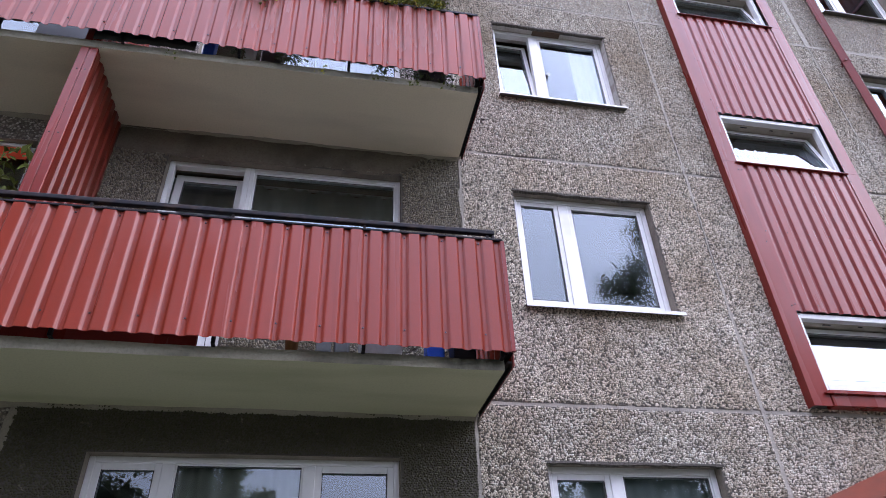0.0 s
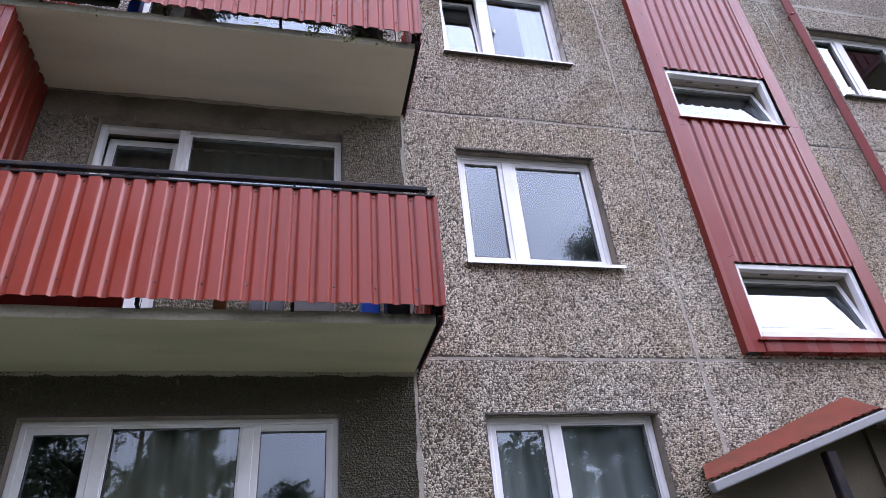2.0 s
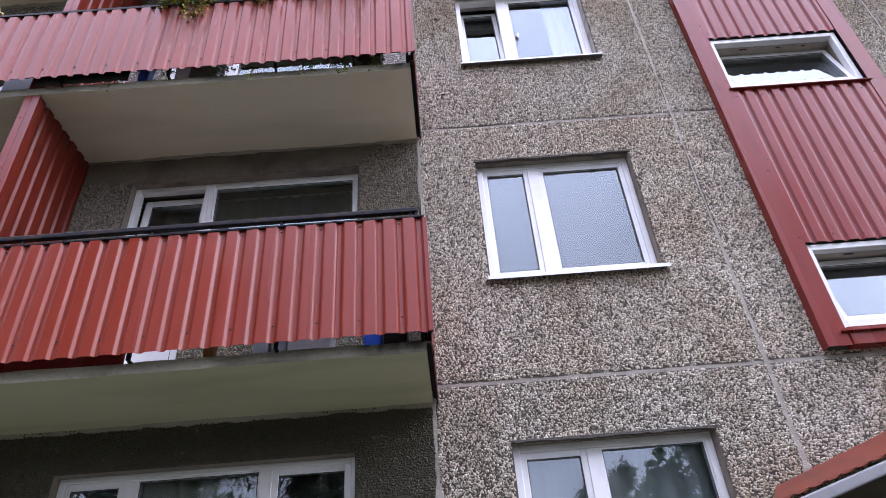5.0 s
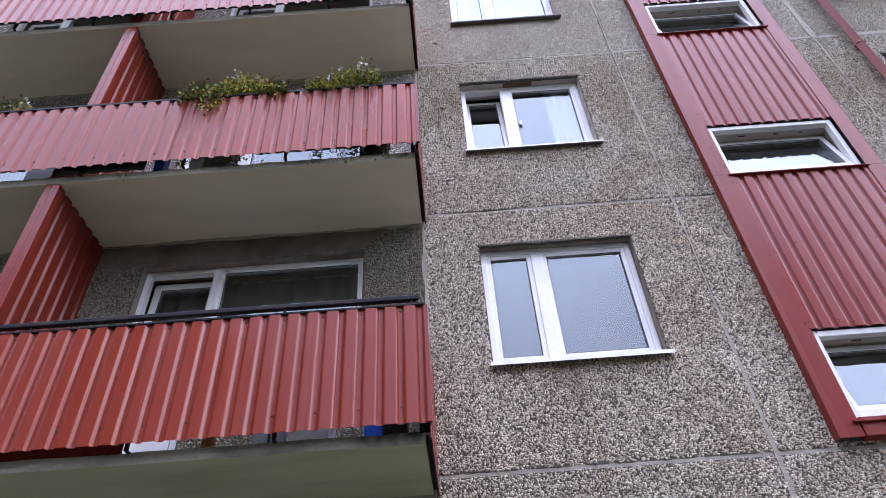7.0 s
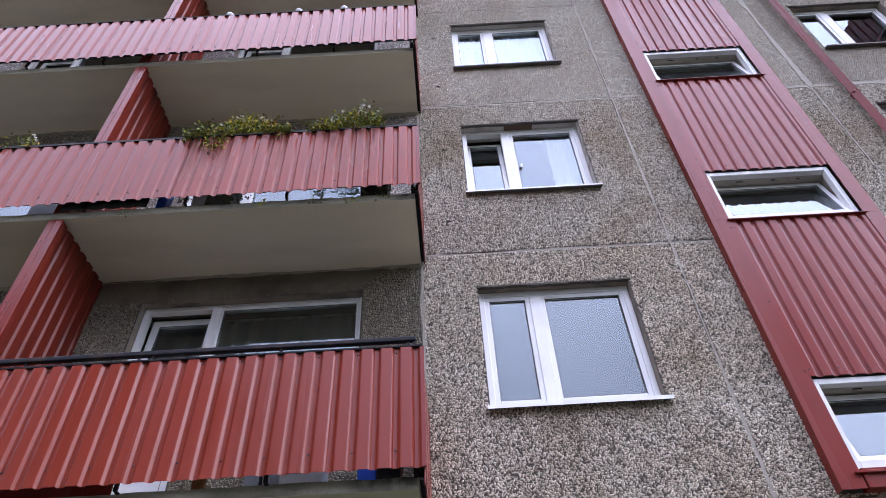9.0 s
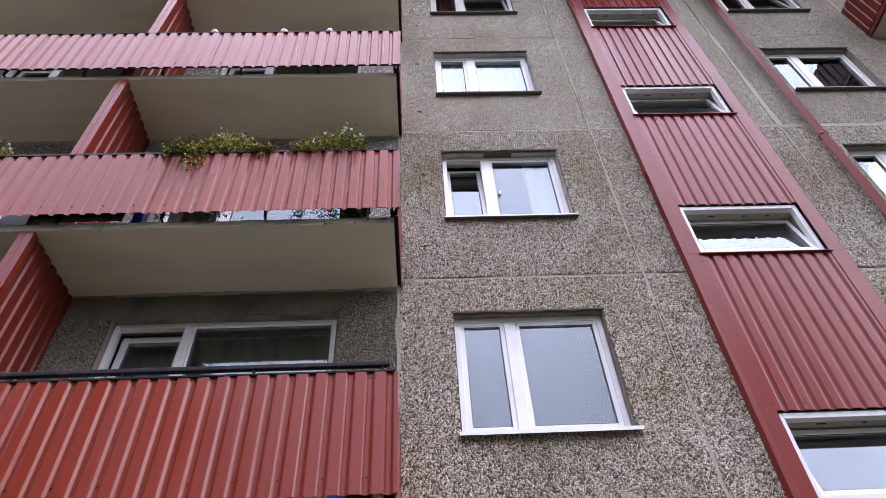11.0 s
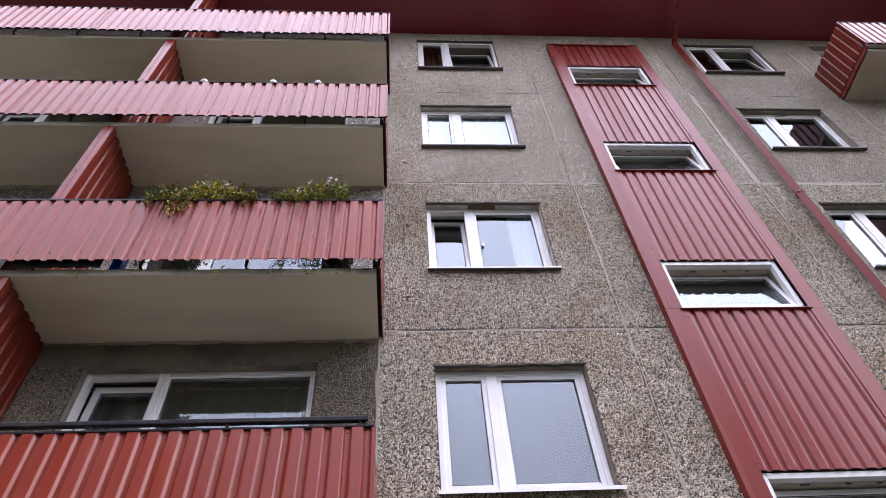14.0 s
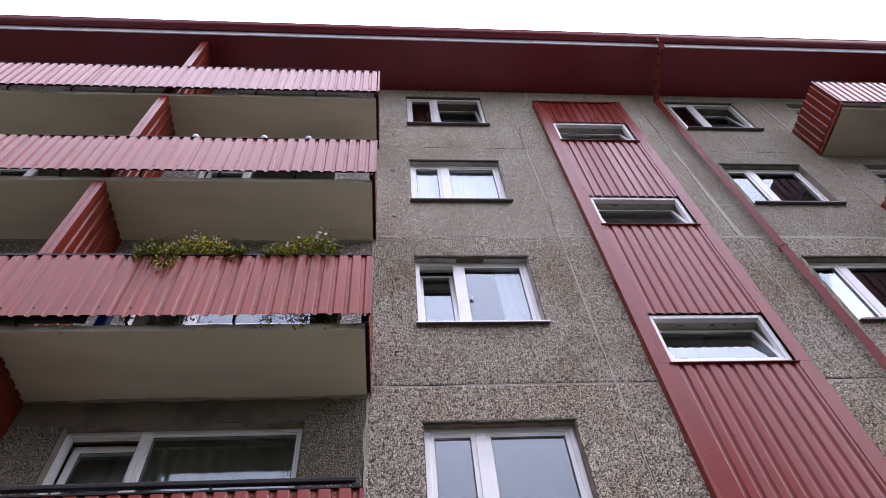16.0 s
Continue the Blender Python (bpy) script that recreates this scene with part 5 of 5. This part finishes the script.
M_STONE_FINE = streaked(pebble_stone_mat("fine_facade_stone", 0.0, 0.05, 1.27), SILL_RUNOFF, [(1.32, 0.9)], SILL0 + 3 * H, 0.35, 0.4, 0.75, (7, 1, 2.2), 0.36, True)
M_STONE_BROWN = pebble_stone_mat("brown_facade_stone", 0.14)
# moss plus the lowest slab's shade, put into the stone colour
M_STONE_MOSS_SHADE = pebble_stone_mat("mossy_shaded_facade_stone", 0.97)
# dirt and the shade inside the balcony, both mixed into this darker copy
M_STONE_DIRT_SHADE = pebble_stone_mat("dirty_shaded_facade_stone", 0.68)


# foot of the render band under the slab of the third storey, along the wall
BAND_FOOT = ([-3.24, -2.9, -2.6, -0.6, -0.46, -0.36, 0.03], [5.72, 5.68, 5.68, 5.7, 5.8, 5.93, 6.0])


def stones(x0, x1, z0, z1, holes, step, seed, rounded, banded=False, material=None):
    """Half-sunk stones of uneven size over a panel's face, clear of its openings and edges."""
    gen = np.random.default_rng(seed)
    nx, nz = int((x1 - x0) / step), int((z1 - z0) / (step * 0.88))
    gx, gz = np.meshgrid(np.arange(nx), np.arange(nz), indexing="ij")
    px = x0 + (gx + 0.5 * (gz % 2) + 0.5 + gen.uniform(-0.3, 0.3, gx.shape)) * step
    pz = z0 + (gz + 0.5 + gen.uniform(-0.3, 0.3, gz.shape)) * step * 0.88
    px, pz = px.ravel(), pz.ravel()
    keep = (px > x0 + 0.016) & (px < x1 - 0.016) & (pz > z0 + 0.024) & (pz < z1 - 0.018) & (gen.random(px.shape) < 0.945)
    for a, b, c, d in holes:
        keep &= ~((px > a - 0.012) & (px < b + 0.012) & (pz > c - 0.012) & (pz < d + 0.012))
    for x, z in PITS:
        keep &= ((px - x) / 0.034) ** 2 + ((pz - z) / 0.021) ** 2 > 1
    if banded:
        # the stones sink bit by bit under the render band below the slab
        limit = np.interp(px, *BAND_FOOT)
        keep &= pz < limit + gen.normal(0, 0.02, px.shape)
    px, pz = px[keep], pz[keep]
    n = len(px)
    k = 5
    ang = gen.uniform(0, math.tau, n)[:, None] + np.arange(k) * math.tau / k + gen.normal(0, 0.18, (n, k))
    r = (step * (gen.uniform(0.42, 0.74, n) if rounded else gen.uniform(0.38, 0.72, n)))[:, None] * gen.uniform(0.82, 1.18, (n, k))
    ex, turn = gen.uniform(0.62, 1.55, n)[:, None], gen.uniform(0, math.tau, n)[:, None]
    u, v = r * np.cos(ang) * ex, r * np.sin(ang) / ex
    ux, uz = u * np.cos(turn) - v * np.sin(turn), u * np.sin(turn) + v * np.cos(turn)
    high = step * (gen.uniform(0.28, 0.78, n) if rounded else gen.uniform(0.17, 0.46, n))[:, None]
    lean_x, lean_z = gen.normal(0, 0.22, n)[:, None], gen.normal(0, 0.22, n)[:, None]
    base = np.stack([px[:, None] + ux, np.full((n, k), 0.003), pz[:, None] + uz], -1)
    top = np.stack([px, -high[:, 0], pz], -1)[:, None] + np.concatenate([lean_x * step * 0.4, 0 * lean_x, lean_z * step * 0.4], 1)[:, None]
    i = np.arange(k)
    if rounded:
        mid = np.stack([px[:, None] + ux * 0.74 + lean_x * step * 0.3, -high * 0.72 * gen.uniform(0.8, 1.15, (n, k)), pz[:, None] + uz * 0.74 + lean_z * step * 0.3], -1)
        verts = np.concatenate([base, mid, top], 1)
        t = np.concatenate([np.stack([i, (i + 1) % k, k + (i + 1) % k], 1), np.stack([i, k + (i + 1) % k, k + i], 1), np.stack([k + i, k + (i + 1) % k, np.full(k, 2 * k)], 1)])
    else:
        verts = np.concatenate([base, top], 1)
        t = np.stack([i, (i + 1) % k, np.full(k, k)], 1)
    m = verts.shape[1]
    tris = (np.arange(n)[:, None, None] * m + t[None]).reshape(-1, 3)
    verts = verts.reshape(-1, 3)
    me = bpy.data.meshes.new("pebbles")
    me.vertices.add(len(verts))
    me.vertices.foreach_set("co", verts.ravel())
    me.loops.add(tris.size)
    me.loops.foreach_set("vertex_index", tris.ravel())
    me.polygons.add(len(tris))
    me.polygons.foreach_set("loop_start", np.arange(len(tris)) * 3)
    me.polygons.foreach_set("use_smooth", np.full(len(tris), bool(rounded)))
    me.update(calc_edges=True)
    me.validate()
    me.materials.append(material or M_STONE)
    return me


# broken-out anchor holes in a line beside the windows
PITS = [(0.32, 6.6), (0.33, 7.86), (0.305, 9.3), (0.29, 10.66), (0.31, 12.0)]
for i, (x, z) in enumerate(PITS):
    rng = random.Random(300 + i)
    bm = bmesh.new()
    rim, n = [], 11
    for q in range(n):
        r = rng.uniform(0.7, 1.25)
        c, d = 0.034 * r * math.cos(q * math.tau / n), 0.021 * r * math.sin(q * math.tau / n)
        rim.append((bm.verts.new((x + c, -0.008, z + d)), bm.verts.new((x + c * 0.6, 0.0015, z + d * 0.6))))
    for q in range(n):
        a, b = rim[q], rim[(q + 1) % n]
        bm.faces.new((a[0], b[0], b[1], a[1]))
    bm.faces.new([v[1] for v in rim])
    part("anchor_hole", bm, M_HOLE, wall_south, "dark broken-out hole in the stone facing")
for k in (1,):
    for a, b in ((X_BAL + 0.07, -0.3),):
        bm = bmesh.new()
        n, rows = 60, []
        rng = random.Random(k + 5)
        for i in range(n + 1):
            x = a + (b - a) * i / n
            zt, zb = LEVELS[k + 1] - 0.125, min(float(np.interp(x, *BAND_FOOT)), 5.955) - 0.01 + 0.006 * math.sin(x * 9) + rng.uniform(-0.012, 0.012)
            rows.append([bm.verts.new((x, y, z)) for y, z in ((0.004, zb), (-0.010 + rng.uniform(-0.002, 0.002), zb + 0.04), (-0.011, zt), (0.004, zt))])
        for p, q in zip(rows, rows[1:]):
            for j in range(3):
                bm.faces.new((p[j], q[j], q[j + 1], p[j + 1]))
        part("render_band", bm, M_BAND, wall_south, "smooth dark brown render band under the slab", smooth=True)
for (c, k), (a, b, z0, z1, holes) in panels.items():
    if not stony(c, k):
        continue
    low = max(z0, 1.4)
    near = near_stones(c, k)
    cut = list(holes)
    if c == 5:
        cut.append((CX0 + 0.02, CX1 - 0.02, CZ0 + 0.02, CZ1 - 0.02))
        if k == 0:
            cut.append((2.2, 5.6, 0, 2.4))
    if c == 3 and k > 0:
        cut.append((a, b, z0, z0 + 0.3))
    p = part("pebbles", stones(a, b, low, z1, cut, 0.0188 if near else 0.024, 100 + c * 10 + k, near, c == 3 and k == 1, M_STONE_MOSS_SHADE if (c, k) == (3, 0) else M_STONE_DIRT_SHADE if c == 3 else M_STONE if k == 1 else M_STONE_GREY if near else M_STONE_BROWN if c > 5 else M_STONE_FINE), None, wall_south)
    tagged(p, kind="stuff")
